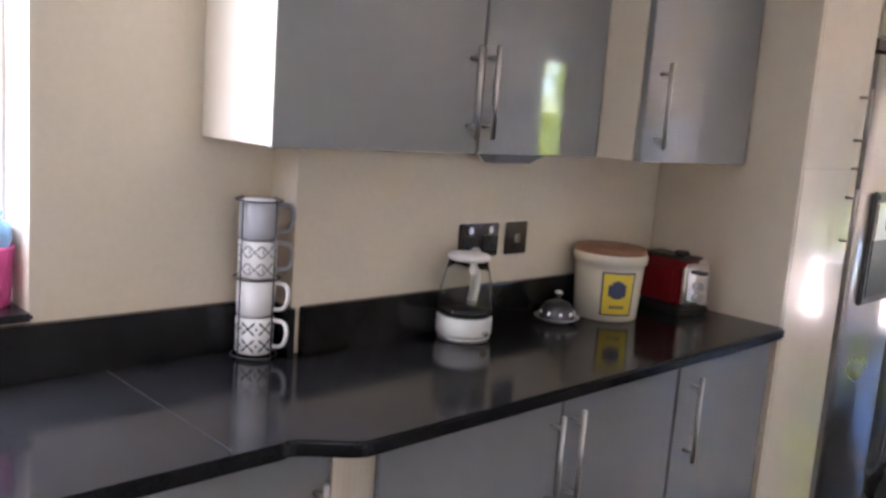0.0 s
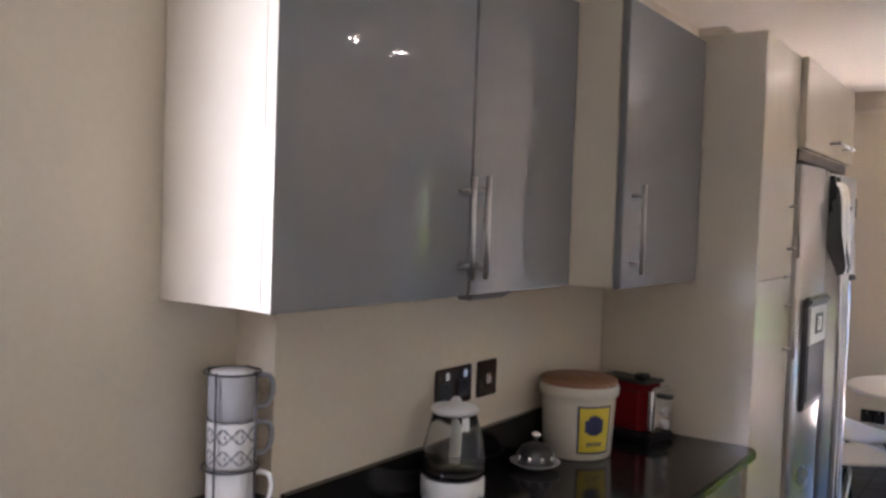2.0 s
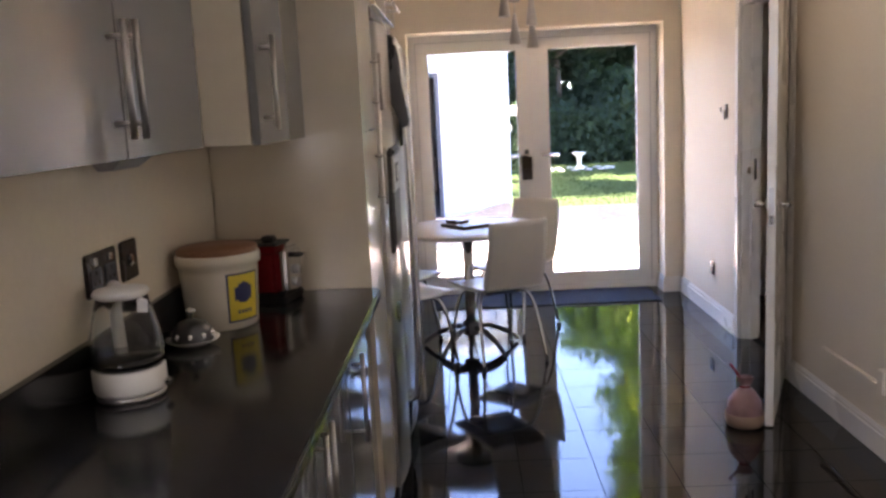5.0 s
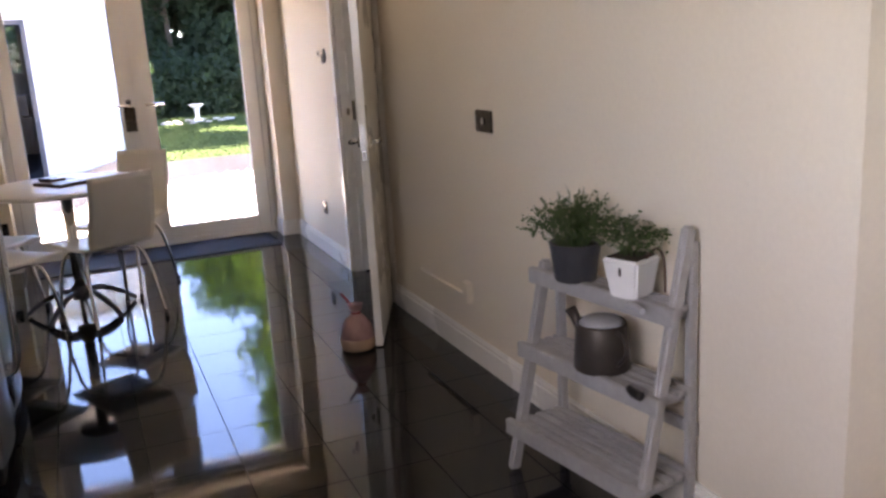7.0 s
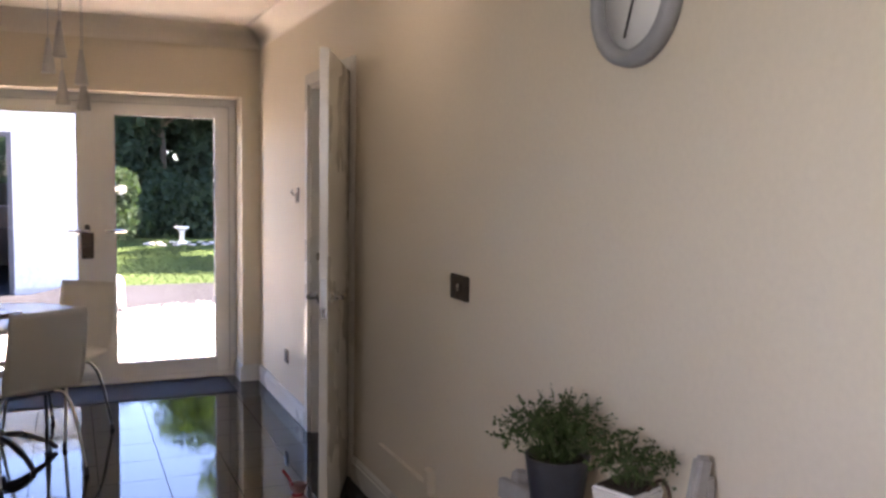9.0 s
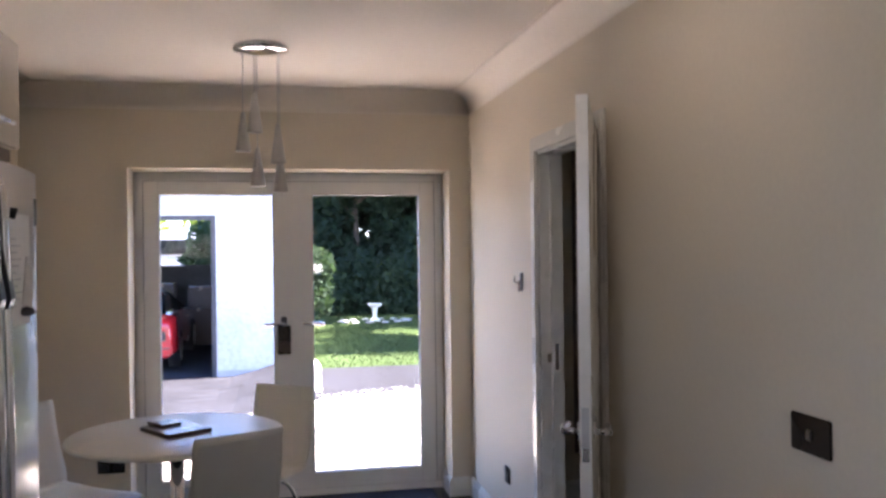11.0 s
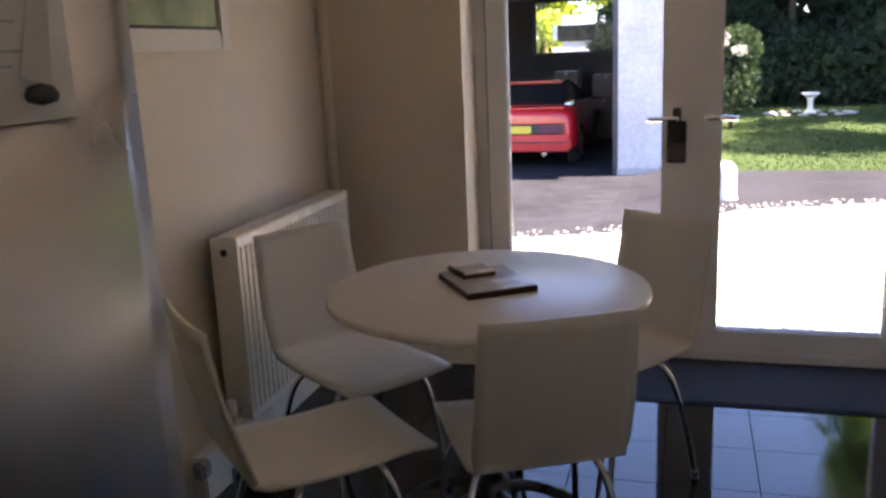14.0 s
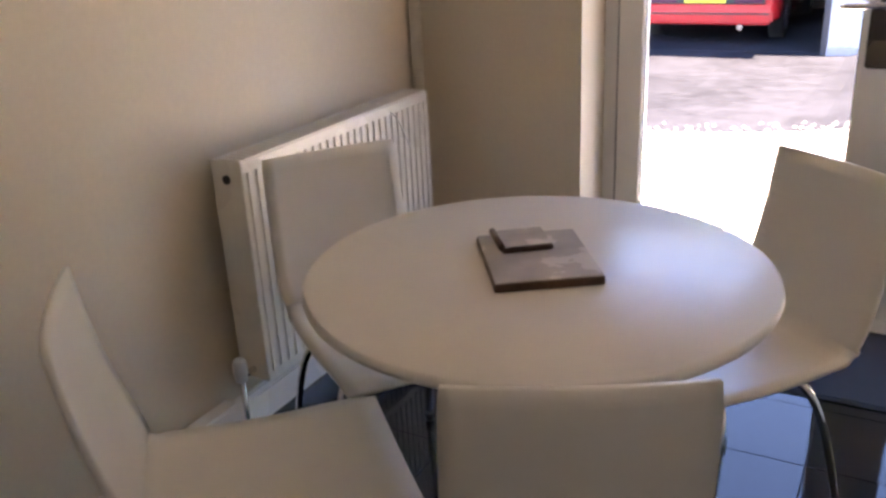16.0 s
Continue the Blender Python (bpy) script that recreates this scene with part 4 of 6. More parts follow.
for a in range(0, 360, 40):
    c, s = math.cos(radians(a)), math.sin(radians(a))
    part("relief", add_lathe(bmesh.new(), [(0.0, 0.022), (0.007, 0.026), (0.007, 0.034), (0.0, 0.038)], 0.046 * c, 0.046 * s, 10), CHROME, butter)

crock = thing("bread_crock", "cream stoneware crock with a wooden lid and yellow label", "crock", -1.38, 2.672, WT)
crock.scale = (0.89, 0.89, 0.9)
prof = [(0.0, 0.0), (0.098, 0.0), (0.103, 0.006), (0.112, 0.16), (0.113, 0.178), (0.121, 0.183), (0.122, 0.208), (0.117, 0.214), (0.105, 0.212), (0.1, 0.2), (0.094, 0.02), (0.0, 0.016)]
part("crock_body", add_lathe(bmesh.new(), prof, seg=56), CERAMIC, crock)
part("lid", add_lathe(bmesh.new(), [(0.0, 0.205), (0.112, 0.205), (0.116, 0.213), (0.116, 0.226), (0.110, 0.231), (0.0, 0.233)], seg=56), TERRACOTTA, crock, "turned wooden lid")


def on_crock(bm, a0, a1, z0, z1, lift, n=8):
    """A patch lying on the crock's flared side, from angle a0 to a1."""
    rows = []
    for z in (z0, z1):
        r = 0.103 + 0.009 * (z - 0.006) / 0.154 + lift
        rows.append([bm.verts.new((r * math.cos(radians(a0 + (a1 - a0) * k / n)), r * math.sin(radians(a0 + (a1 - a0) * k / n)), z)) for k in range(n + 1)])
    for k in range(n):
        bm.faces.new((rows[0][k], rows[0][k + 1], rows[1][k + 1], rows[1][k]))
    return bm


LA = -36
label_part = part("paper_label", on_crock(bmesh.new(), LA - 27, LA + 27, 0.026, 0.158, 0.0006), YELLOW, crock, "yellow printed label")
bm = bmesh.new()
for a0, a1, z0, z1 in ((-29, 29, 0.022, 0.027), (-29, 29, 0.157, 0.162), (-29, -26, 0.027, 0.157), (26, 29, 0.027, 0.157)):
    on_crock(bm, LA + a0, LA + a1, z0, z1, 0.0012)
part("label_border", bm, NAVY, label_part)
bm = bmesh.new()
for a, z0, z1 in ((-14, 0.085, 0.122), (-8, 0.078, 0.132), (-2, 0.076, 0.136), (4, 0.078, 0.132), (10, 0.084, 0.124)):
    on_crock(bm, LA + a - 3.2, LA + a + 3.2, z0, z1, 0.0014, 3)
part("label_emblem", bm, NAVY, label_part, "dark blue round emblem")
bm = bmesh.new()
for k in range(5):
    on_crock(bm, LA - 13 + 5.4 * k, LA - 9.5 + 5.4 * k, 0.045, 0.056, 0.0014, 2)
part("label_bar", bm, NAVY, label_part)

toaster = thing("toaster", "red and black two-slice toaster with chrome end", "toaster", -1.345, 2.955, WT, -12)
toaster.scale = (0.92, 0.92, 0.92)
part("toaster_body", add_box(bmesh.new(), -0.12, 0.105, -0.075, 0.075, 0.012, 0.185, 0.028, segs=4), RED_GLOSS, toaster)
part("base", add_box(bmesh.new(), -0.118, 0.118, -0.072, 0.072, 0.0, 0.03, 0.006), BLACK_PLASTIC, toaster)
part("top_plate", add_box(bmesh.new(), -0.10, 0.09, -0.055, 0.055, 0.18, 0.189, 0.004), BLACK_PLASTIC, toaster)
for s in (-0.026, 0.026):
    part("slot", add_box(bmesh.new(), -0.08, 0.07, s - 0.012, s + 0.012, 0.186, 0.1905, 0.002), WATER, toaster)
part("end_cap", add_box(bmesh.new(), 0.098, 0.124, -0.062, 0.062, 0.03, 0.175, 0.016, segs=3), CHROME, toaster)
for z in (0.06, 0.10):
    part("dial_knob", add_tube(bmesh.new(), [(0.122, 0.0, z), (0.136, 0.0, z)], 0.014, 18), STEEL, toaster)
part("lever", add_box(bmesh.new(), 0.122, 0.15, -0.018, 0.018, 0.14, 0.152, 0.004), BLACK_PLASTIC, toaster)
part("bread_lifter", add_box(bmesh.new(), 0.02, 0.06, -0.02, 0.02, 0.189, 0.206, 0.005), BLACK_PLASTIC, toaster)

# bottles and toys on the window sill
SZ = WZ0 + 0.016


def bottle(label, x, y, r, h, mat, cap, squash=1.0):
    ob = thing("bottle", label, "bottle", x, y, SZ, group="things on the window sill")
    part("bottle_body", add_lathe(bmesh.new(), [(0.0, 0.0), (r * 0.95, 0.0), (r, 0.008), (r * 1.02, h * 0.35), (r * 0.94, h * 0.65), (r * 0.45, h * 0.82), (r * 0.4, h * 0.86), (0.0, h * 0.86)], seg=28), mat, ob)
    part("cap", add_lathe(bmesh.new(), [(0.0, h * 0.86), (r * 0.48, h * 0.86), (r * 0.46, h * 0.95), (r * 0.2, h), (0.0, h)], seg=22), cap, ob)
    ob.scale = (1, squash, 1)
    return ob


tub = thing("brush_tub", "pink ribbed tub full of blue cloths and sponges", "tub", KLEFT - 0.07, 1.085, SZ, group="things on the window sill")
bm = bmesh.new()
rings = []
for z, rad in ((0.0, 0.036), (0.004, 0.038), (0.105, 0.045), (0.112, 0.048), (0.116, 0.045), (0.10, 0.040)):
    rings.append([bm.verts.new((rad * (1 + 0.035 * math.cos(14 * a)) * math.cos(a), rad * (1 + 0.035 * math.cos(14 * a)) * math.sin(a), z)) for a in (2 * math.pi * k / 84 for k in range(84))])
for a, b in zip(rings, rings[1:]):
    for k in range(84):
        bm.faces.new((a[k], a[(k + 1) % 84], b[(k + 1) % 84], b[k])).smooth = True
bm.faces.new(rings[0][::-1])
bm.faces.new(rings[-1])
part("tub_body", bm, PINK_PLASTIC, tub, "pink ribbed plastic tub")


def crumple(cx, cy, cz, size, seed):
    """A soft bunched cloth: a ball pushed in and out."""
    rng = random.Random(seed)
    waves = [(Vector((rng.gauss(0, 1), rng.gauss(0, 1), rng.gauss(0, 1))) * 3.2, rng.uniform(0, 6.28)) for _ in range(5)]
    bm = bmesh.new()
    bmesh.ops.create_icosphere(bm, subdivisions=4, radius=1.0)
    for v in bm.verts:
        d = v.co.normalized()
        f = 1 + 0.11 * sum(math.sin(w.dot(d) + p) for w, p in waves)
        v.co = Vector((cx, cy, cz)) + d * size * f
    for f in bm.faces:
        f.smooth = True
    return bm


part("cloth", crumple(-0.008, 0.006, 0.135, 0.036, 4), BLUE_CLOTH, tub, "pale blue bunched cloth")
part("cloth", crumple(0.012, -0.012, 0.165, 0.028, 8), BLUE_CLOTH, tub, "pale blue bunched cloth")
part("sponge", crumple(0.0, -0.034, 0.122, 0.022, 6), YELLOW, tub, "yellow sponge")
bottle("orange plastic bottle on the window sill", KLEFT - 0.06, 0.99, 0.034, 0.12, ORANGE_PLASTIC, WHITE_PLASTIC)
bottle("white plastic spray bottle on the window sill", KLEFT - 0.085, 0.915, 0.034, 0.25, WHITE_PLASTIC, PINK_PLASTIC)

# ---- plant ladder ----
lad = thing("plant_stand", "grey washed wooden ladder stand with three slatted shelves", "plant stand", 0.838, 2.52, 0.0, 9)
LY0, LY1 = -0.29, 0.30


def front_x(z):
    return -0.030 - 0.20 * (0.86 - z) / 0.86


for y in (LY0 + 0.012, LY1 - 0.012):
    bm = bmesh.new()
    m = pose(front_x(0), y, 0.004, 0, math.degrees(math.atan2(0.20, 0.86)), 0)
    add_box(bm, -0.024, 0.024, -0.013, 0.013, 0.0, 0.915 if y < 0 else 0.72, 0.009, m, 3)
    part("front_leg", bm, GREY_WOOD, lad)
    part("back_leg", add_box(bmesh.new(), -0.025, 0.005, y - 0.013, y + 0.013, 0.0, 0.85 if y < 0 else 0.69, 0.004), GREY_WOOD, lad)
for z, deep in ((0.66, 3), (0.415, 4), (0.155, 5)):
    x0 = front_x(z) - 0.03
    part("shelf_front", add_box(bmesh.new(), x0 - 0.012, x0 + 0.012, LY0 - 0.02, LY1 + 0.02, z - 0.03, z + 0.022, 0.003), GREY_WOOD, lad)
    w = (-0.002 - x0 - 0.015) / deep
    for k in range(deep):
        part("shelf_slat", add_box(bmesh.new(), x0 + 0.016 + k * w, x0 + 0.016 + (k + 1) * w - 0.009, LY0 - 0.005, LY1 + 0.005, z, z + 0.016, 0.003), GREY_WOOD, lad)
    for y in (LY0 + 0.032, LY1 - 0.032):
        part("shelf_bearer", add_box(bmesh.new(), x0 + 0.012, -0.002, y - 0.006, y + 0.006, z - 0.034, z - 0.001, 0.002), GREY_WOOD, lad)
part("brace", add_box(bmesh.new(), 0.002, 0.014, LY0, LY1, 0.27, 0.31, 0.002), GREY_WOOD, lad)


def herb(parent, cx, cy, z, n, spread, height, seed, size=0.014):
    rnd = random.Random(seed)
    bm = bmesh.new()
    for _ in range(n):
        a, k = rnd.uniform(0, 2 * math.pi), rnd.random() ** 0.6
        tip = Vector((cx + spread * k * math.cos(a), cy + spread * k * math.sin(a), z + height * (0.45 + 0.55 * rnd.random()) * (1 - 0.45 * k * k)))
        root = Vector((cx + 0.25 * spread * k * math.cos(a), cy + 0.25 * spread * k * math.sin(a), z))
        mid = (tip + root) / 2 + Vector((rnd.uniform(-0.01, 0.01), rnd.uniform(-0.01, 0.01), 0.02))
        side = Vector((rnd.uniform(-1, 1), rnd.uniform(-1, 1), 0)).normalized() * 0.0011
        for p, q in ((root, mid), (mid, tip)):
            bm.faces.new([bm.verts.new(c) for c in (p - side, p + side, q + side, q - side)])
        for _ in range(7):
            u = rnd.uniform(0.35, 1.05)
            c = root.lerp(mid, u * 2) if u < 0.5 else mid.lerp(tip, u * 2 - 1)
            d = Vector((rnd.gauss(0, 1), rnd.gauss(0, 1), rnd.gauss(0.2, 0.7))).normalized()
            e = d.orthogonal().normalized()
            f = size * rnd.uniform(0.5, 1.25)
            bm.faces.new([bm.verts.new(w) for w in (c, c + d * f * 0.5 + e * f * 0.34, c + d * f, c + d * f * 0.5 - e * f * 0.34)])
    return part("foliage", bm, HERB, parent)


pot = thing("potted_herb", "bushy green herb in a dark grey pot", "potted plant", 0.735, 2.625, 0.676)
part("pot", add_lathe(bmesh.new(), [(0.0, 0.0), (0.062, 0.0), (0.065, 0.005), (0.080, 0.115), (0.082, 0.12), (0.076, 0.12), (0.07, 0.1), (0.0, 0.1)]), DARK_POT, pot)
part("soil", add_lathe(bmesh.new(), [(0.0, 0.1), (0.072, 0.101), (0.073, 0.106), (0.0, 0.108)]), SOIL, pot)
herb(pot, 0, 0, 0.105, 230, 0.175, 0.185, 5)
pot = thing("potted_herb", "trailing green herb in a white square pot", "potted plant", 0.772, 2.385, 0.676, 20)
pot.scale = (0.93, 0.93, 0.95)
bm = bmesh.new()
t = bmesh.new()
bmesh.ops.create_cube(t, size=1)
for v in t.verts:
    s = 0.048 if v.co.z < 0 else 0.066
    v.co = Vector((s * (1 if v.co.x > 0 else -1), s * (1 if v.co.y > 0 else -1), 0.0 if v.co.z < 0 else 0.125))
bmesh.ops.bevel(t, geom=t.edges[:], offset=0.008, segments=3, affect="EDGES", clamp_overlap=True)
join(bm, t)
part("pot", bm, CERAMIC_WHITE, pot, "white tapered square pot")
part("soil", add_box(bmesh.new(), -0.056, 0.056, -0.056, 0.056, 0.12, 0.128, 0.003), SOIL, pot)
part("drip_mark", add_box(bmesh.new(), -0.0625, -0.060, -0.006, 0.004, 0.075, 0.108, 0.001), SOIL, pot)
herb(pot, 0, 0, 0.125, 80, 0.15, 0.13, 9, 0.016)
bm = add_tube(bmesh.new(), smooth_path([(0.0, -0.05, 0.12), (0.0, -0.09, 0.16), (0.0, -0.115, 0.13), (0.0, -0.12, 0.03)], 6), 0.0045, 8)
part("stem", bm, DARK_WOOD, pot)

can = thing("watering_can", "small dark zinc watering can with a short spout", "watering can", 0.735, 2.485, 0.432)
can.scale = (1.1, 1.1, 0.98)
part("vessel", add_lathe(bmesh.new(), [(0.0, 0.0), (0.075, 0.0), (0.078, 0.006), (0.070, 0.14), (0.066, 0.148), (0.062, 0.145), (0.068, 0.02), (0.0, 0.016)]), CAN_METAL, can)
part("rim_cover", add_lathe(bmesh.new(), [(0.064, 0.143), (0.05, 0.158), (0.02, 0.164), (0.0, 0.165)]), GREY_PLASTIC, can)
part("spout", add_tube(bmesh.new(), [(-0.02, 0.05, 0.08), (-0.03, 0.085, 0.14), (-0.035, 0.105, 0.165)], [0.016, 0.014, 0.017], 14), CAN_METAL, can)
part("handle", add_tube(bmesh.new(), smooth_path([(0.0, -0.062, 0.135), (0.0, -0.105, 0.125), (0.0, -0.115, 0.08), (0.0, -0.074, 0.03)], 6), 0.006, 10), CAN_METAL, can)
bm = add_tube(bmesh.new(), smooth_path([(0, 0, 0.012), (-0.01, -0.03, 0.014), (-0.005, -0.06, 0.012)], 4), [0.012] * 4 + [0.014] * 5, 12)
solid("hand_tool", bm, BLACK_PLASTIC, "short black garden tool handle on a shelf", "garden tool", 0.69, 2.28, 0.432)
bm = add_tube(bmesh.new(), smooth_path([(0, 0, 0.010), (0.005, -0.03, 0.013), (0.0, -0.07, 0.010)], 4), 0.009, 10)
solid("hand_tool", bm, GREY_PLASTIC, "small grey garden tool on the top shelf", "garden tool", 0.69, 2.29, 0.677)

# ---- gift bag by the open door ----
bag = thing("carrier_bag", "small tied pink and tan patterned bag on the floor", "bag", 0.475, 4.20, 0.001)
bm = bmesh.new()
rnd = random.Random(3)
rings = []
for z, r in ((0.0, 0.055), (0.02, 0.075), (0.07, 0.082), (0.12, 0.07), (0.155, 0.045), (0.18, 0.018), (0.2, 0.028), (0.225, 0.035)):
    rings.append([bm.verts.new(((r + rnd.uniform(-0.006, 0.006)) * math.cos(2 * math.pi * k / 18), (r * 0.8 + rnd.uniform(-0.006, 0.006)) * math.sin(2 * math.pi * k / 18), z)) for k in range(18)])
for a, b in zip(rings, rings[1:]):
    for k in range(18):
        bm.faces.new((a[k], a[(k + 1) % 18], b[(k + 1) % 18], b[k])).smooth = True
bm.faces.new(rings[0][::-1])
part("sack", bm, PINK_BAG, bag)
part("base_band", add_lathe(bmesh.new(), [(0.0, 0.001), (0.076, 0.004), (0.083, 0.02), (0.0865, 0.06), (0.083, 0.062)], seg=24, caps=False), TAN_BAG, bag)
part("tie", add_tube(bmesh.new(), [(0.022 * math.cos(a), 0.018 * math.sin(a), 0.18) for a in (2 * math.pi * k / 16 for k in range(17))], 0.005, 8), RED_GLOSS, bag)
part("tie_end", add_tube(bmesh.new(), smooth_path([(-0.01, 0.01, 0.19), (-0.03, 0.03, 0.24), (-0.055, 0.04, 0.275)], 4), 0.006, 8), RED_GLOSS, bag)

# ---- doormat ----
mat_ob = thing("doormat", "long dark grey ribbed doormat before the patio doors", "doormat", 0.0, 6.85, 0.001)
part("mat_surface", add_box(bmesh.new(), -1.0, 0.66, -0.14, 0.35, 0, 0.007, 0.003), MAT_FIBRE, mat_ob)
part("edging", add_box(bmesh.new(), -1.02, 0.68, -0.155, 0.355, 0, 0.004, 0.002), RUBBER, mat_ob)

# ---- dining table ----
TX, TY = -0.735, 5.668
table = thing("dining_table", "round white laminate table on a chrome pedestal", "table", TX, TY, 0)
part("tabletop", add_lathe(bmesh.new(), [(0.0, 0.73), (0.44, 0.73), (0.452, 0.734), (0.455, 0.742), (0.452, 0.752), (0.446, 0.755), (0.0, 0.755)], seg=96), WHITE_LAMINATE, table)
part("mounting_plate", add_lathe(bmesh.new(), [(0.0, 0.712), (0.13, 0.712), (0.13, 0.729), (0.0, 0.729)]), STEEL_DARK, table)
part("stem", add_tube(bmesh.new(), [(0, 0, 0.1), (0, 0, 0.715)], 0.032, 24), CHROME, table, "chrome pedestal tube")
part("hub", add_lathe(bmesh.new(), [(0.0, 0.085), (0.05, 0.085), (0.055, 0.1), (0.05, 0.16), (0.034, 0.17), (0.0, 0.17)]), STEEL_DARK, table)
for k in range(5):
    a = radians(72 * k + 20)
    c, s = math.cos(a), math.sin(a)
    bm = add_tube(bmesh.new(), smooth_path([(0.03 * c, 0.03 * s, 0.13), (0.12 * c, 0.12 * s, 0.125), (0.24 * c, 0.24 * s, 0.07), (0.31 * c, 0.31 * s, 0.014)], 5), [0.017] * 10 + [0.014] * 6, 12)
    part("foot", bm, STEEL_DARK, table)
board = thing("serving_board", "square grey marbled board with dark edges", "board", -0.74, 5.685, 0.755, 34)
part("board_core", add_box(bmesh.new(), -0.103, 0.103, -0.127, 0.127, 0.0, 0.017, 0.002), DARK_WOOD, board)
part("board_face", add_box(bmesh.new(), -0.101, 0.101, -0.125, 0.125, 0.0165, 0.02, 0.001), MARBLE, board)
book = thing("coaster_stack", "small grey marbled coaster with a dark curled edge", "coaster", -0.79, 5.728, 0.775, 37)
part("coaster", add_box(bmesh.new(), -0.052, 0.052, -0.05, 0.05, 0.0, 0.012, 0.003), DARK_WOOD, book)
part("coaster_face", add_box(bmesh.new(), -0.05, 0.05, -0.048, 0.048, 0.0115, 0.0145, 0.001), MARBLE, book)
part("edge_roll", add_tube(bmesh.new(), [(-0.052, -0.048, 0.014), (-0.052, 0.048, 0.014)], 0.007, 10), DARK_WOOD, book)

# ---- chairs ----


def chair_shell(w=0.385, n=26, m=12, th=0.011):
    """A moulded ply shell: seat from the front edge, a tight curve, and a leaning back. Faces +y."""
    path = []
    seat_len, back_h = 0.43, 0.415
    for k in range(9):
        u = k / 8
        path.append((0.245 - seat_len * u, 0.445 - 0.012 * math.sin(math.pi * u) - 0.014 * max(0, 1 - u * 6)))
    cx, cz, r = 0.245 - seat_len, 0.445 + 0.055, 0.055
    for k in range(1, 8):
        a = radians(-90 - 80 * k / 7)
        path.append((cx + r * math.cos(a), cz + r * math.sin(a)))
    lx, lz = path[-1]
    for k in range(1, n - 14):
        u = k / (n - 15)
        path.append((lx - 0.075 * u - 0.012 * math.sin(math.pi * u), lz + (back_h - 0.06) * u))
    bm = bmesh.new()
    grid = []
    total = len(path)
    for i, (y, z) in enumerate(path):
        u = i / (total - 1)
        half = w / 2
        if u < 0.12:
            half *= 0.985 + 0.015 * u / 0.12
        if 0.3 < u < 0.62:
            half *= 1 - 0.05 * math.sin(math.pi * (u - 0.3) / 0.32)
        if u > 0.62:
            half *= 1 - 0.06 * (u - 0.62) / 0.38
        if u > 0.965:
            half *= 0.985
        row = []
        for j in range(m + 1):
            s = 2 * j / m - 1
            bow = 0.012 * s * s
            row.append(bm.verts.new((half * s, y + (bow if u > 0.5 else 0.0), z + (0.0 if u > 0.45 else 0.006 * s * s))))
        grid.append(row)
    for a, b in zip(grid, grid[1:]):
        for j in range(m):
            bm.faces.new((a[j], a[j + 1], b[j + 1], b[j])).smooth = True
    bmesh.ops.recalc_face_normals(bm, faces=bm.faces[:])
    bmesh.ops.solidify(bm, geom=bm.faces[:], thickness=th)
    return bm


def make_chair():
    ch = thing("dining_chair", "white moulded ply chair on bent chrome tube legs", "chair", group="chairs round the table")
    part("shell", chair_shell(), WHITE_LAMINATE, ch, "white one-piece moulded seat and back")
    for sx in (-1, 1):
        for tipy, topy in ((0.19, 0.09), (-0.22, -0.08)):
            pts = smooth_path([(sx * 0.03, topy * 0.5, 0.416), (sx * 0.10, topy, 0.418), (sx * 0.155, topy + (tipy - topy) * 0.25, 0.395), (sx * 0.185, topy + (tipy - topy) * 0.55, 0.28), (sx * 0.205, tipy, 0.012)], 6)
            leg = part("leg", add_tube(bmesh.new(), pts, 0.0095, 12), CHROME, ch, "bent chrome tube")
            part("foot_cap", add_tube(bmesh.new(), [(sx * 0.205, tipy, 0.0), (sx * 0.204, tipy * 0.985, 0.03)], 0.0125, 12), BLACK_PLASTIC, leg)
    part("seat_plate", add_box(bmesh.new(), -0.11, 0.11, -0.1, 0.11, 0.405, 0.426, 0.004), STEEL_DARK, ch)
    return ch


def chair_pose(bx, by, fx, fy):
    """From the middle of the back's top edge and the way that the chair faces."""
    d = Vector((fx, fy)).normalized()
    ang = math.degrees(math.atan2(-d.x, d.y))
    return pose(bx + d.x * 0.325, by + d.y * 0.325, 0, 0, 0, ang)


chair = make_chair()
chair.matrix_world = chair_pose(-0.44, 5.115, -0.45, 0.89)
for args in ((-1.475, 6.01, 0.82, -0.57), (-1.32, 5.01, 0.69, 0.72), (-0.245, 6.30, -0.62, -0.78)):
    copy_thing(chair, chair_pose(*args))

# ---- radiator ----
rad = thing("radiator", "white double panel radiator below the picture", "radiator", LEFT + 0.045, 6.293, 0.205)
RL, RH = 0.955, 0.64
for x in (0.0, 0.085):
    bm = bmesh.new()
    add_box(bm, x, x + 0.012, -RL / 2, RL / 2, 0, RH, 0.005)
    panel = part("panel", bm, WHITE_GLOSS, rad)
    for k in range(27):
        y = -RL / 2 + 0.025 + (RL - 0.05) * k / 26
        part("flute", add_box(bmesh.new(), x - 0.004, x + 0.018, y - 0.010, y + 0.010, 0.03, RH - 0.03, 0.005), WHITE_GLOSS, panel)
bm = bmesh.new()
add_box(bm, 0.0, 0.1, -RL / 2 - 0.002, -RL / 2 + 0.001, 0.01, RH, 0.001)
part("side_cover", bm, WHITE_GLOSS, rad)
part("side_cover", add_box(bmesh.new(), 0.0, 0.1, RL / 2 - 0.001, RL / 2 + 0.002, 0.01, RH, 0.001), WHITE_GLOSS, rad)
bm = bmesh.new()
for k in range(40):
    y = -RL / 2 + 0.02 + (RL - 0.04) * k / 39
    add_box(bm, 0.012, 0.088, y - 0.009, y + 0.006, RH - 0.006, RH, 0.001)
part("top_grille", bm, WHITE_GLOSS, rad)
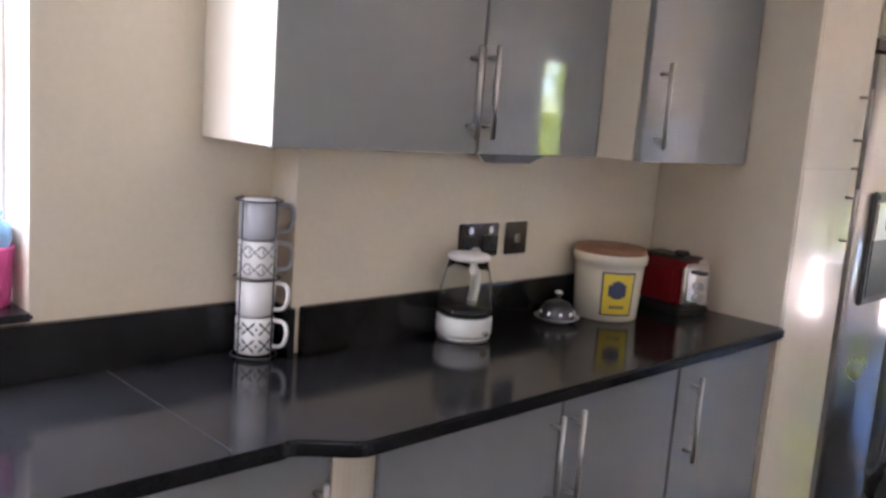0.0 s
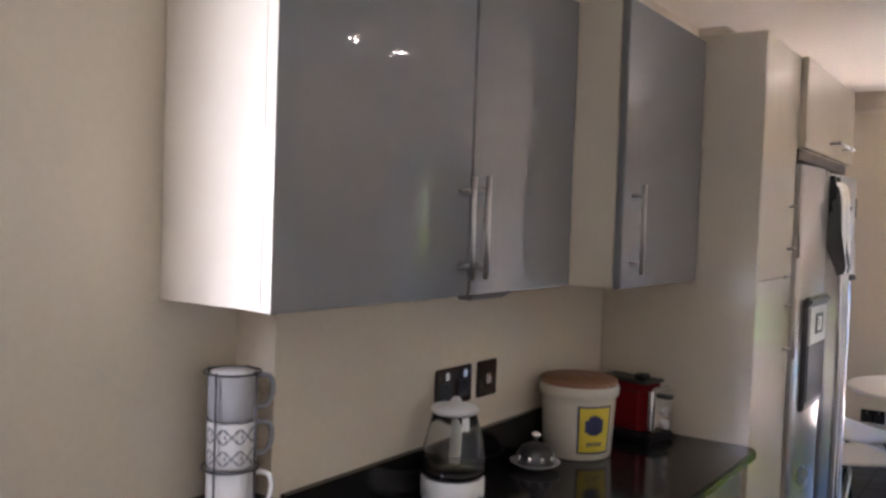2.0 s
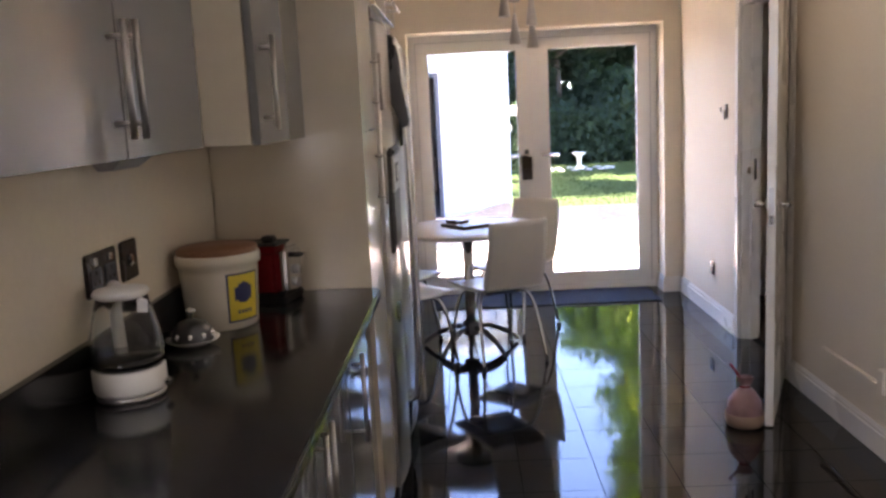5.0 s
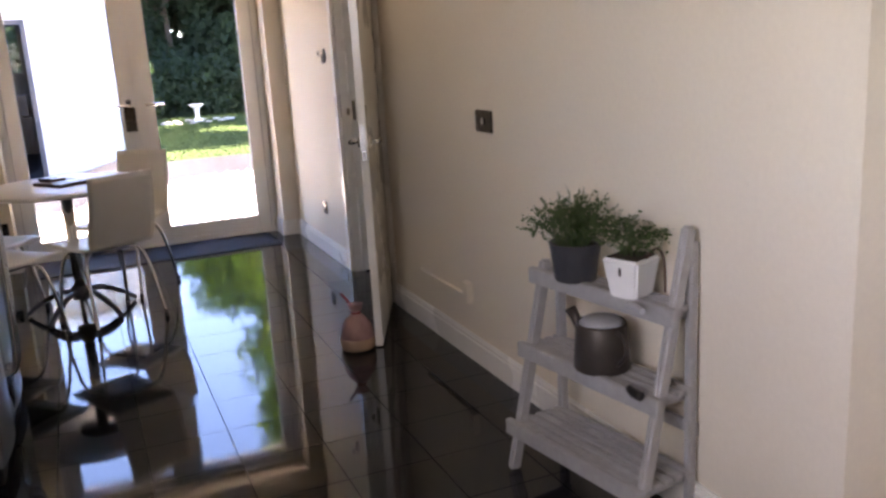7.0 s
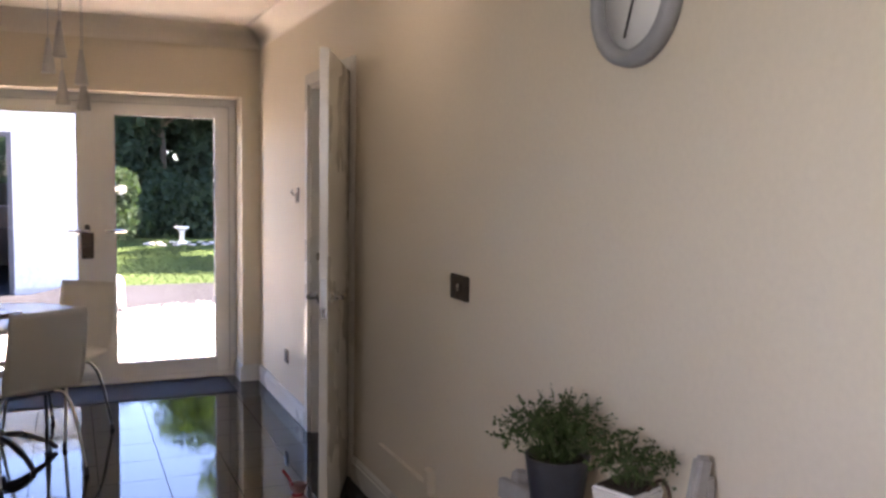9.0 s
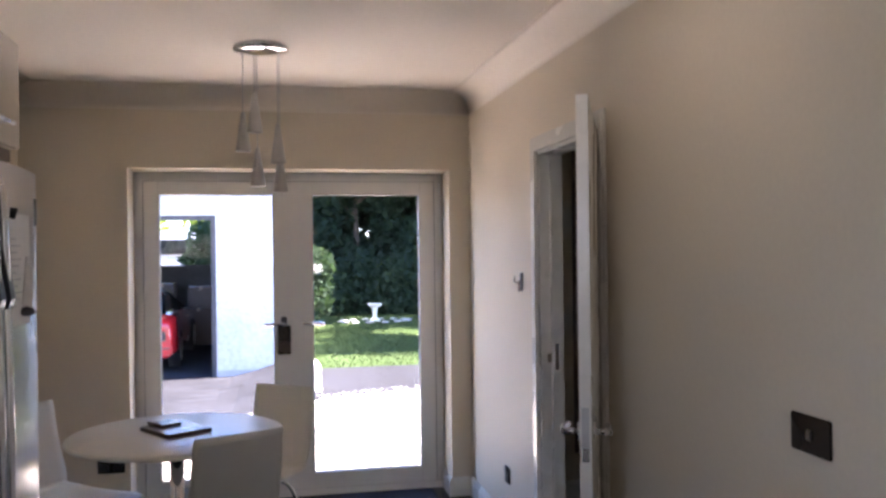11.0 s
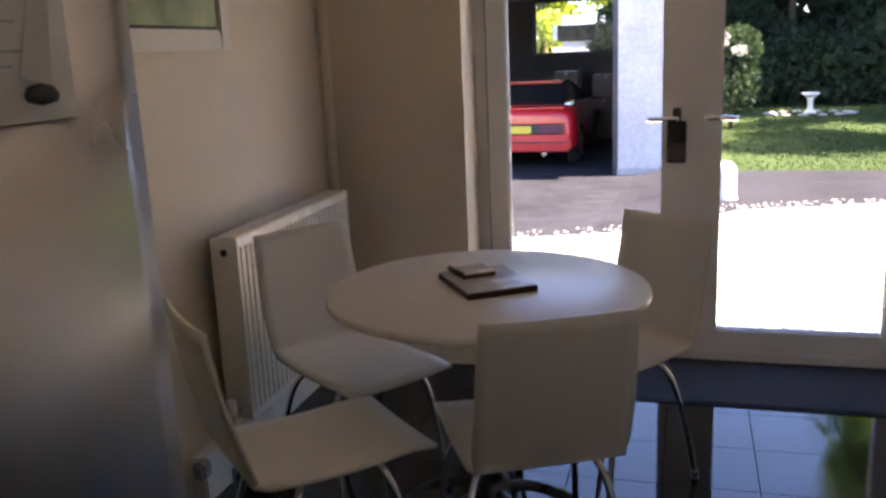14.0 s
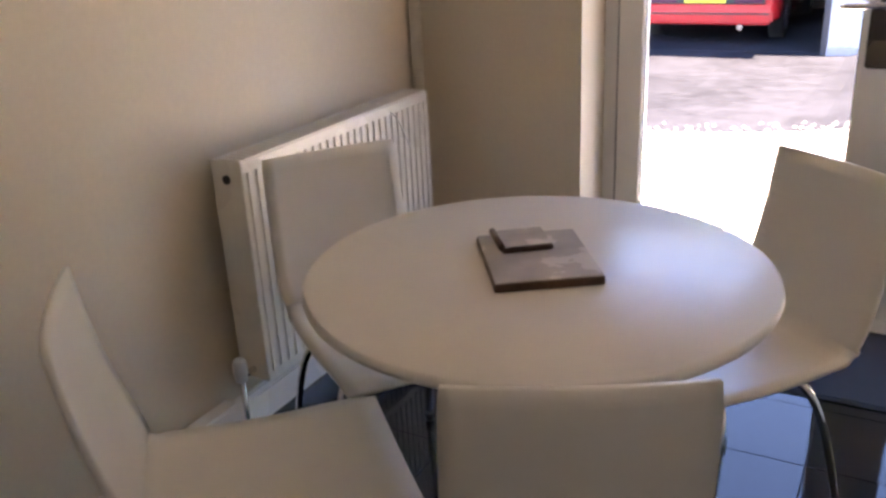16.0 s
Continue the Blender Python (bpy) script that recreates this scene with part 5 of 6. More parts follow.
part("air_vent", add_tube(bmesh.new(), [(0.05, -RL / 2 - 0.006, RH - 0.05), (0.05, -RL / 2 + 0.01, RH - 0.05)], 0.012, 14), BLACK_PLASTIC, rad)
bm = add_tube(bmesh.new(), [(0.05, -RL / 2 + 0.005, 0.04), (0.05, -RL / 2 - 0.06, 0.04)], 0.009, 12)
add_tube(bm, [(0.05, -RL / 2 - 0.055, 0.04), (0.05, -RL / 2 - 0.055, -0.2)], 0.0075, 12)
part("pipe", bm, CHROME, rad)
part("valve", add_lathe(bmesh.new(), [(0.0, 0.03), (0.016, 0.03), (0.02, 0.05), (0.019, 0.085), (0.014, 0.095), (0.0, 0.095)], 0.05, -RL / 2 - 0.055, 22), WHITE_PLASTIC, rad, "white thermostatic valve")
part("cable", add_tube(bmesh.new(), smooth_path([(0.06, 0.22, RH + 0.004), (0.108, 0.25, RH - 0.04), (0.116, 0.29, RH - 0.11), (0.108, 0.33, RH - 0.16)], 6), 0.003, 8), WHITE_PLASTIC, rad)

# white box of cables by the skirting
box = thing("pipe_cover", "white pipe cover with a dark tap by the skirting", "pipe cover", LEFT + 0.025, 5.66, 0.0)
part("cover", add_box(bmesh.new(), -0.005, 0.05, -0.06, 0.1, 0.0, 0.16, 0.006), WHITE_PLASTIC, box)
part("tap", add_box(bmesh.new(), 0.025, 0.07, -0.1, -0.045, 0.105, 0.165, 0.01), GREY_PLASTIC, box)

# ---- picture on the left wall ----
pic = thing("framed_picture", "pale green landscape print in a wide silver frame", "picture", LEFT, 5.79, 1.445)
bm = bmesh.new()
for y0, y1, z0, z1 in ((-0.33, -0.265, 0, 0.62), (0.265, 0.33, 0, 0.62), (-0.265, 0.265, 0, 0.065), (-0.265, 0.265, 0.555, 0.62)):
    add_box(bm, 0.001, 0.026, y0, y1, z0, z1, 0.006)
part("frame", bm, SILVER, pic)
part("inner_frame", add_box(bmesh.new(), 0.001, 0.014, -0.272, 0.272, 0.058, 0.562, 0.001), BLACK_PLASTIC, pic)
part("print", add_box(bmesh.new(), 0.0135, 0.0155, -0.255, 0.255, 0.075, 0.545), PICTURE, pic)

# ---- pendant lamp ----
lamp = thing("pendant_lamp", "chrome ceiling pendant with five grey cone shades", "ceiling lamp", -0.36, 5.90, TOP)
part("canopy", add_lathe(bmesh.new(), [(0.0, -0.001), (0.125, -0.001), (0.13, -0.008), (0.125, -0.02), (0.06, -0.026), (0.0, -0.027)], seg=56), CHROME, lamp)
for x, y, drop in ((-0.085, 0.03, -0.49), (-0.03, -0.075, -0.415), (-0.02, 0.09, -0.65), (0.075, -0.03, -0.55), (0.085, 0.06, -0.68)):
    part("cord", add_tube(bmesh.new(), [(x, y, -0.02), (x, y, drop + 0.17)], 0.0022, 8), STEEL, lamp)
    shade = part("shade", add_lathe(bmesh.new(), [(0.006, 0.185), (0.010, 0.18), (0.036, 0.004), (0.036, 0.0), (0.032, 0.002), (0.007, 0.17)], x, y, 26, caps=False), LAMP_GREY, lamp, "grey cone shade")
    shade.location.z = drop
    part("bulb_holder", add_lathe(bmesh.new(), [(0.0, drop + 0.04), (0.012, drop + 0.04), (0.012, drop + 0.075), (0.0, drop + 0.08)], x, y, 14), WHITE_PLASTIC, lamp)

# ---- ceiling spots ----
spot = thing("ceiling_spotlight", "white ceiling spotlight bar with two lit lamps", "spotlight", 0.495, 3.93, TOP)
part("bar", add_box(bmesh.new(), -0.03, 0.03, -0.26, 0.26, -0.025, -0.001, 0.006), CHROME, spot)
for y in (-0.18, 0.18):
    head = part("head", add_lathe(bmesh.new(), [(0.022, -0.03), (0.03, -0.04), (0.034, -0.09), (0.03, -0.09), (0.024, -0.05), (0.0, -0.045)], 0, y, 24, caps=False), CHROME, spot)
    part("bulb", add_lathe(bmesh.new(), [(0.0, -0.084), (0.028, -0.084), (0.028, -0.078), (0.0, -0.076)], 0, y, 24), BULB, head)

# ---- lounge: curtain, pole, seat ----
cur = thing("curtain", "brown and cream floral curtain hanging in folds", "curtain", 1.45, 6.66, 0.30)


def drape(z0, z1, n=64, width=0.62):
    bm = bmesh.new()
    rows = []
    for z in (z0, (z0 + z1) / 2, z1):
        rows.append([bm.verts.new((width * k / n, 0.035 * math.sin(2 * math.pi * k / n * 5.5) + 0.004 * math.sin(17 * k / n + z * 3), z)) for k in range(n + 1)])
    for a, b in zip(rows, rows[1:]):
        for k in range(n):
            bm.faces.new((a[k], a[k + 1], b[k + 1], b[k])).smooth = True
    bmesh.ops.solidify(bm, geom=bm.faces[:], thickness=0.003)
    return bm


part("drape", drape(0.0, 1.88), FABRIC, cur)
part("curtain_pole", add_tube(bmesh.new(), [(-0.08, 0.0, 1.83), (1.75, 0.0, 1.83)], 0.012, 14), STEEL, cur)
sofa = thing("armchair", "dark brown armchair on chrome feet", "armchair", 2.05, 5.95, 0.0, -20)
part("base", add_box(bmesh.new(), -0.38, 0.38, -0.38, 0.38, 0.12, 0.42, 0.04, segs=4), DARK_WOOD, sofa)
part("arm", add_box(bmesh.new(), -0.40, -0.26, -0.40, 0.38, 0.12, 0.62, 0.05, segs=4), DARK_WOOD, sofa)
part("arm", add_box(bmesh.new(), 0.26, 0.40, -0.40, 0.38, 0.12, 0.62, 0.05, segs=4), DARK_WOOD, sofa)
part("backrest", add_box(bmesh.new(), -0.38, 0.38, 0.22, 0.40, 0.3, 0.95, 0.06, segs=4), DARK_WOOD, sofa)
for sx in (-0.32, 0.32):
    for sy in (-0.32, 0.32):
        part("foot", add_tube(bmesh.new(), [(sx, sy, 0), (sx, sy, 0.13)], 0.02, 14), CHROME, sofa)

# ---- outdoors ----


def ease(u):
    u = max(0.0, min(1.0, u))
    return u * u * (3 - 2 * u)


def fall(x, y):
    """How far the drive dips on its way down to the garage."""
    return -0.22 * ease((y - 7.8) / 6.4) * ease((0.1 - x) / 1.1) * (1 - ease((y - 23) / 4)) * (1 - ease((-x - 9) / 5))


def ground_sheet(xs, ys, lift, edge=None):
    """A grid laid on the falling ground; edge(x, v) may bend the rows."""
    bm = bmesh.new()
    rows = []
    for v in ys:
        row = []
        for x in xs:
            y = edge(x, v) if edge else v
            row.append(bm.verts.new((x, y, GROUND + fall(x, y) + lift)))
        rows.append(row)
    for p, q in zip(rows, rows[1:]):
        for k in range(len(xs) - 1):
            bm.faces.new((p[k], p[k + 1], q[k + 1], q[k]))
    return bm


def drive_edge(x, v):
    near = 11.35 + 0.42 * max(-3.5, min(3.5, x)) + 0.07 * math.sin(x * 2.3) + 0.05 * math.sin(x * 5.1)
    return near + (14.05 + 0.04 * math.sin(x * 1.4) - near) * v


fine_x = [-14 + 0.5 * k for k in range(25)] + [-2 + 0.25 * k for k in range(17)] + [2.5 + 0.75 * k for k in range(13)]
structure("ground", ground_sheet([-300, -80, -30] + fine_x + [30, 80, 300], [-300, -60, 0, 7] + [7.5 + 0.5 * k for k in range(42)] + [32, 60, 150, 500], 0.0), GRASS, "open grassy ground")
structure("gravel_ground", ground_sheet([x for x in fine_x if x < 3.4], [7.36 + 0.25 * k for k in range(23)], 0.02), GRAVEL, "pale gravel yard")
structure("road", ground_sheet(fine_x, [k / 12 for k in range(13)], 0.028, drive_edge), ASPHALT, "grey asphalt drive")
structure("garage_drive", ground_sheet([-9 + 0.3 * k for k in range(31)], [14.0 + 0.2 * k for k in range(8)], 0.027), ASPHALT, "grey asphalt apron before the garage")

# loose stones of the yard
rnd = random.Random(11)
verts, faces = [], []
for _ in range(14000):
    x, y = rnd.uniform(-3.4, 2.6), 7.5 + 4.6 * rnd.random()
    over = y - drive_edge(x, 0)
    if over > 0 and rnd.random() < 0.6 + over:
        continue
    s, a = rnd.uniform(0.010, 0.026), rnd.uniform(0, 6.28)
    z = GROUND + fall(x, y) + 0.022 + s * 0.2 + (0.008 if over > 0 else 0)
    o = len(verts)
    c, n2 = math.cos(a), math.sin(a)
    for px_, py_, pz_ in ((1, 0.1, 0), (0.1, 0.75, 0.05), (-0.9, 0.05, 0), (-0.1, -0.8, 0.03), (0.1, 0.05, 0.55), (0, 0, -0.4)):
        verts.append((x + s * (px_ * c - py_ * n2), y + s * (px_ * n2 + py_ * c), z + s * pz_))
    faces += [(o, o + 1, o + 4), (o + 1, o + 2, o + 4), (o + 2, o + 3, o + 4), (o + 3, o, o + 4), (o + 1, o, o + 5), (o + 2, o + 1, o + 5), (o + 3, o + 2, o + 5), (o, o + 3, o + 5)]
me = bpy.data.meshes.new("gravel_stones")
me.from_pydata(verts, [], faces)
me.materials.append(STONE)
tagged(new("gravel_stones", me), "loose pale angular gravel stones", "gravel", kind="stuff")

# grass blades of the lawn
verts, faces = [], []
for _ in range(40000):
    x, y = rnd.uniform(0.3, 12), 14.1 + 11 * rnd.random()
    h, a = rnd.uniform(0.015, 0.04), rnd.uniform(0, 6.28)
    o = len(verts)
    c, n2 = 0.008 * math.cos(a), 0.008 * math.sin(a)
    lx, ly = rnd.uniform(-0.03, 0.03), rnd.uniform(-0.03, 0.03)
    verts += [(x - c, y - n2, GROUND), (x + c, y + n2, GROUND), (x + lx, y + ly, GROUND + h)]
    faces.append((o, o + 1, o + 2))
me = bpy.data.meshes.new("lawn")
me.from_pydata(verts, [], faces)
me.materials.append(GRASS)
tagged(new("lawn", me), "short green lawn grass", "grass", kind="stuff")

# ---- garage ----
GY = 15.2
gar = thing("garage", "white roughcast garage with a wide open front", "garage", 0, 0, GROUND - 0.22)
bm = bmesh.new()
G0 = 0.22 - GROUND
add_box(bm, -1.12, 0.05, GY, GY + 0.25, 0.12 + 0.001, 2.97)
add_box(bm, -5.6, -1.12, GY, GY + 0.25, 2.10 + G0, 2.97)
add_box(bm, -6.2, -5.6, GY, GY + 0.25, 0.0, 2.97)
part("front_wall", bm, STUCCO, gar)
part("plinth", add_box(bmesh.new(), -1.125, 0.06, GY - 0.03, GY + 0.25, 0.0, 0.12), PLINTH, gar)
bm = bmesh.new()
add_box(bm, -0.2, 0.05, GY + 0.25, GY + 6.2, 0, 2.97)
add_box(bm, -6.2, -6.0, GY + 0.25, GY + 6.2, 0, 2.97)
part("side_wall", bm, STUCCO, gar)
bm = bmesh.new()
BY = GY + 5.95
W0, W1, V0, V1 = -3.3, -1.45, 1.22 + G0, 2.25 + G0
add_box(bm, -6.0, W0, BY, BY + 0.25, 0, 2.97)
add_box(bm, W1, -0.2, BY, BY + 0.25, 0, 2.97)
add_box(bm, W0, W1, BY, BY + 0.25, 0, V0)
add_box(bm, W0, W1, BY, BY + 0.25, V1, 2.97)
# back wall coloured dark for the shade indoors
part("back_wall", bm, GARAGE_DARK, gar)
gw = part("window", add_box(bmesh.new(), W0, W1, BY + 0.1, BY + 0.14, V0, V0 + 0.05), DARK_FRAME, gar)
part("frame", add_box(bmesh.new(), W1 - 0.06, W1, BY + 0.08, BY + 0.16, V0, V1), DARK_FRAME, gw)
part("frame", add_box(bmesh.new(), W0, W0 + 0.06, BY + 0.08, BY + 0.16, V0, V1), DARK_FRAME, gw)
pane = part("pane", add_box(bmesh.new(), W0 + 0.06, W1 - 0.06, BY + 0.11, BY + 0.116, V0 + 0.05, V1), GLASS, gw)
pane.visible_shadow = False
bm = bmesh.new()
add_box(bm, -1.19, -1.121, GY + 0.02, GY + 0.16, 0.02, 2.10 + G0)
add_box(bm, -5.6, -1.19, GY + 0.02, GY + 0.16, 2.03 + G0, 2.10 + G0 - 0.001)
part("door_frame", bm, DARK_FRAME, gar)
bm = bmesh.new()
add_box(bm, -6.4, 0.25, GY - 0.22, GY + 6.5, 2.972, 3.12)
part("roof", bm, ROOF_TILE, gar)
part("fascia", add_box(bmesh.new(), -6.42, 0.27, GY - 0.25, GY - 0.221, 2.96, 3.14), UPVC, gar)
# thin dark sheet added over the white side wall to stand in for shade
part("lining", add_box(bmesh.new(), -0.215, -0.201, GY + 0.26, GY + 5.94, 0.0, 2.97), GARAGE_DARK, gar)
part("garage_floor", add_box(bmesh.new(), -5.95, -0.22, GY + 0.1, GY + 5.9, 0.0, 0.034), ASPHALT, gar)

# clutter stacked in the garage
shelf = thing("storage_shelf", "dark loaded storage shelves inside the garage", "shelves", -0.75, GY + 4.2, GROUND - 0.185)
for x in (-0.5, 0.5):
    for y in (-0.25, 0.25):
        part("post", add_box(bmesh.new(), x - 0.02, x + 0.02, y - 0.02, y + 0.02, 0, 1.5), STEEL_DARK, shelf)
for z in (0.3, 0.8, 1.3):
    part("shelf_board", add_box(bmesh.new(), -0.52, 0.52, -0.27, 0.27, z, z + 0.03), DARK_WOOD, shelf)
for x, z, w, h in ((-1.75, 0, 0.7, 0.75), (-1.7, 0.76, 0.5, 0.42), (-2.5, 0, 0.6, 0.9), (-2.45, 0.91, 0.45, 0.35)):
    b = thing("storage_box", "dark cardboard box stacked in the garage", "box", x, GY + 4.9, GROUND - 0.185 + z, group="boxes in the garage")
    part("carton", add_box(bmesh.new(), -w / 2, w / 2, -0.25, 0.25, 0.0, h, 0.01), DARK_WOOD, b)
    part("tape", add_box(bmesh.new(), -0.03, 0.03, -0.252, 0.252, h - 0.06, h + 0.001), TAN_BAG, b)

# ---- red car ----
car = thing("car", "red sports coupe parked nose-in inside the garage", "car", -2.66, GY + 0.55, GROUND - 0.185)


def section(w, pts):
    """One cross section of the body, mirrored: (fraction of half width, height)."""
    return [(w * a, z) for a, z in pts]


bm = bmesh.new()
stations = [(0.0, 0.80, 0.34, 0.72, 0.76), (0.06, 0.86, 0.24, 0.80, 0.84), (0.5, 0.88, 0.2, 0.86, 0.90), (1.2, 0.88, 0.2, 0.86, 0.92), (2.4, 0.88, 0.2, 0.82, 0.88), (3.4, 0.86, 0.2, 0.70, 0.76), (4.1, 0.76, 0.28, 0.55, 0.6)]
rings = []
for y, w, z0, z1, z2 in stations:
    half = [(0.0, z0), (w * 0.85, z0), (w, z0 + 0.1), (w, (z0 + z1) / 2), (w * 0.97, z1), (w * 0.8, z2), (0.0, z2 + 0.015)]
    pts = [(x, z) for x, z in half] + [(-x, z) for x, z in half[-2:0:-1]]
    rings.append([bm.verts.new((x, y, z)) for x, z in pts])
for a, b in zip(rings, rings[1:]):
    k2 = len(a)
    for k in range(k2):
        bm.faces.new((a[k], a[(k + 1) % k2], b[(k + 1) % k2], b[k])).smooth = True
bm.faces.new(rings[0]), bm.faces.new(rings[-1][::-1])
body = part("body", bm, CAR_RED, car)
bm = bmesh.new()
cab = [(0.55, 0.68, 0.90), (1.1, 0.60, 1.18), (1.9, 0.58, 1.20), (2.8, 0.70, 0.86)]
rings = [[bm.verts.new(p) for p in ((-w - 0.1, y, 0.86), (-w, y, z), (w, y, z), (w + 0.1, y, 0.86))] for y, w, z in cab]
for a, b in zip(rings, rings[1:]):
    for k in range(4):
        bm.faces.new((a[k], a[(k + 1) % 4], b[(k + 1) % 4], b[k]))
bm.faces.new(rings[0]), bm.faces.new(rings[-1][::-1])
part("cabin_glass", bm, CAR_GLASS, car)
part("roof_panel", add_box(bmesh.new(), -0.56, 0.56, 1.1, 1.95, 1.19, 1.22, 0.01), CAR_RED, car)
panel = part("rear_panel", add_box(bmesh.new(), -0.74, 0.74, -0.012, 0.03, 0.50, 0.66, 0.012), BLACK_PLASTIC, car, "black rear light panel")
for s in (-1, 1):
    part("tail_lamp", add_box(bmesh.new(), s * 0.36 if s > 0 else -0.70, 0.70 if s > 0 else -0.36, -0.022, 0.0, 0.52, 0.64, 0.008), LAMP_RED, panel)
part("number_plate", add_box(bmesh.new(), -0.26, 0.26, -0.026, -0.012, 0.52, 0.63, 0.004), YELLOW, panel, "yellow rear number plate")
part("bumper", add_box(bmesh.new(), -0.84, 0.84, -0.07, 0.16, 0.27, 0.46, 0.035, segs=4), CAR_RED, car)
part("bumper_strip", add_box(bmesh.new(), -0.80, 0.80, -0.08, -0.06, 0.385, 0.405, 0.004), BLACK_PLASTIC, car)
part("spoiler", add_box(bmesh.new(), -0.74, 0.74, 0.05, 0.2, 0.86, 0.89, 0.012), CAR_RED, car)
part("exhaust", add_tube(bmesh.new(), [(0.46, 0.1, 0.24), (0.46, -0.09, 0.235)], 0.035, 18), CHROME, car)
for s in (-1, 1):
    for y in (0.85, 3.35):
        wheel = part("wheel", add_tube(bmesh.new(), [(s * 0.70, y, 0.30), (s * 0.885, y, 0.30)], 0.305, 30), RUBBER, car)
        part("rim", add_tube(bmesh.new(), [(s * 0.87, y, 0.30), (s * 0.893, y, 0.30)], 0.19, 24), STEEL, wheel)
# pale van seen through the garage window
van = thing("van", "pale van parked beyond the garage", "van", -2.95, 27.0, GROUND)
part("body", add_box(bmesh.new(), -1.0, 1.0, 0, 4.2, 0.35, 1.5, 0.15, segs=4), UPVC, van)
part("cab", add_box(bmesh.new(), -0.9, 0.9, 0.3, 3.8, 1.45, 2.35, 0.25, segs=4), UPVC, van)
part("rear_window", add_box(bmesh.new(), -0.75, 0.75, 0.285, 0.35, 1.65, 2.1, 0.02), CAR_GLASS, van)
for s in (-0.9, 0.9):
    for y in (0.8, 3.4):
        part("wheel", add_tube(bmesh.new(), [(s - 0.1, y, 0.33), (s + 0.1, y, 0.33)], 0.33, 20), RUBBER, van)

# ---- stone post, bird bath, flowers ----
bol = thing("stone_post", "short white rounded stone post by the drive", "post", 0.155, 12.15, GROUND + 0.02)
bol.scale = (0.85, 0.85, 0.8)
part("shaft", add_lathe(bmesh.new(), [(0.0, 0.0), (0.14, 0.0), (0.145, 0.02), (0.13, 0.06), (0.125, 0.30), (0.13, 0.33), (0.115, 0.40), (0.07, 0.46), (0.0, 0.48)], seg=28), STONE_WHITE, bol)
bath = thing("bird_bath", "pale stone bird bath standing on the lawn", "bird bath", 2.15, 22.3, GROUND)
bath.scale = (0.62, 0.62, 0.66)
part("base", add_lathe(bmesh.new(), [(0.0, 0.0), (0.20, 0.0), (0.2, 0.06), (0.13, 0.12), (0.0, 0.13)], seg=28), STONE_WHITE, bath)
part("column", add_lathe(bmesh.new(), [(0.10, 0.12), (0.08, 0.2), (0.09, 0.4), (0.12, 0.5)], seg=24), STONE_WHITE, bath)
part("bowl", add_lathe(bmesh.new(), [(0.0, 0.5), (0.14, 0.5), (0.27, 0.6), (0.28, 0.64), (0.24, 0.63), (0.0, 0.57)], seg=32), STONE_WHITE, bath)
edging = thing("stone_ring", "ring of grey stones round the bird bath", "stone edging", 2.15, 22.3, GROUND)
edging.scale = (0.8, 0.8, 0.35)
for k in range(14):
    a = 2 * math.pi * k / 14
    part("stone", add_lathe(bmesh.new(), [(0.0, 0.0), (0.12, 0.0), (0.13, 0.05), (0.08, 0.1), (0.0, 0.11)], 1.0 * math.cos(a), 0.6 * math.sin(a), 10), PLINTH, edging)


def leaf_cloud(name, centres, count, size, mat, parent, seed, label=""):
    """Many small folded leaves gathered in clumps: (x, y, z, rx, ry, rz) each."""
    rng = np.random.default_rng(seed)
    c = np.array(centres)
    pick = rng.integers(0, len(c), count)
    d = rng.normal(size=(count, 3))
    d /= np.linalg.norm(d, axis=1)[:, None]
    rad = rng.random(count) ** 0.38
    p = c[pick, :3] + d * rad[:, None] * c[pick, 3:]
    u = rng.normal(size=(count, 3))
    u /= np.linalg.norm(u, axis=1)[:, None]
    w = np.cross(u, rng.normal(size=(count, 3)))
    w /= np.linalg.norm(w, axis=1)[:, None]
    s = size * rng.uniform(0.55, 1.3, count)[:, None]
    quads = np.stack([p - u * s, p + w * s * 0.45, p + u * s, p - w * s * 0.45], 1).reshape(-1, 3)
    me = bpy.data.meshes.new(name)
    me.from_pydata(quads.tolist(), [], np.arange(count * 4).reshape(-1, 4).tolist())
    me.materials.append(mat)
    ob = new(name, me)
    ob.parent = parent
    return tagged(ob, label)


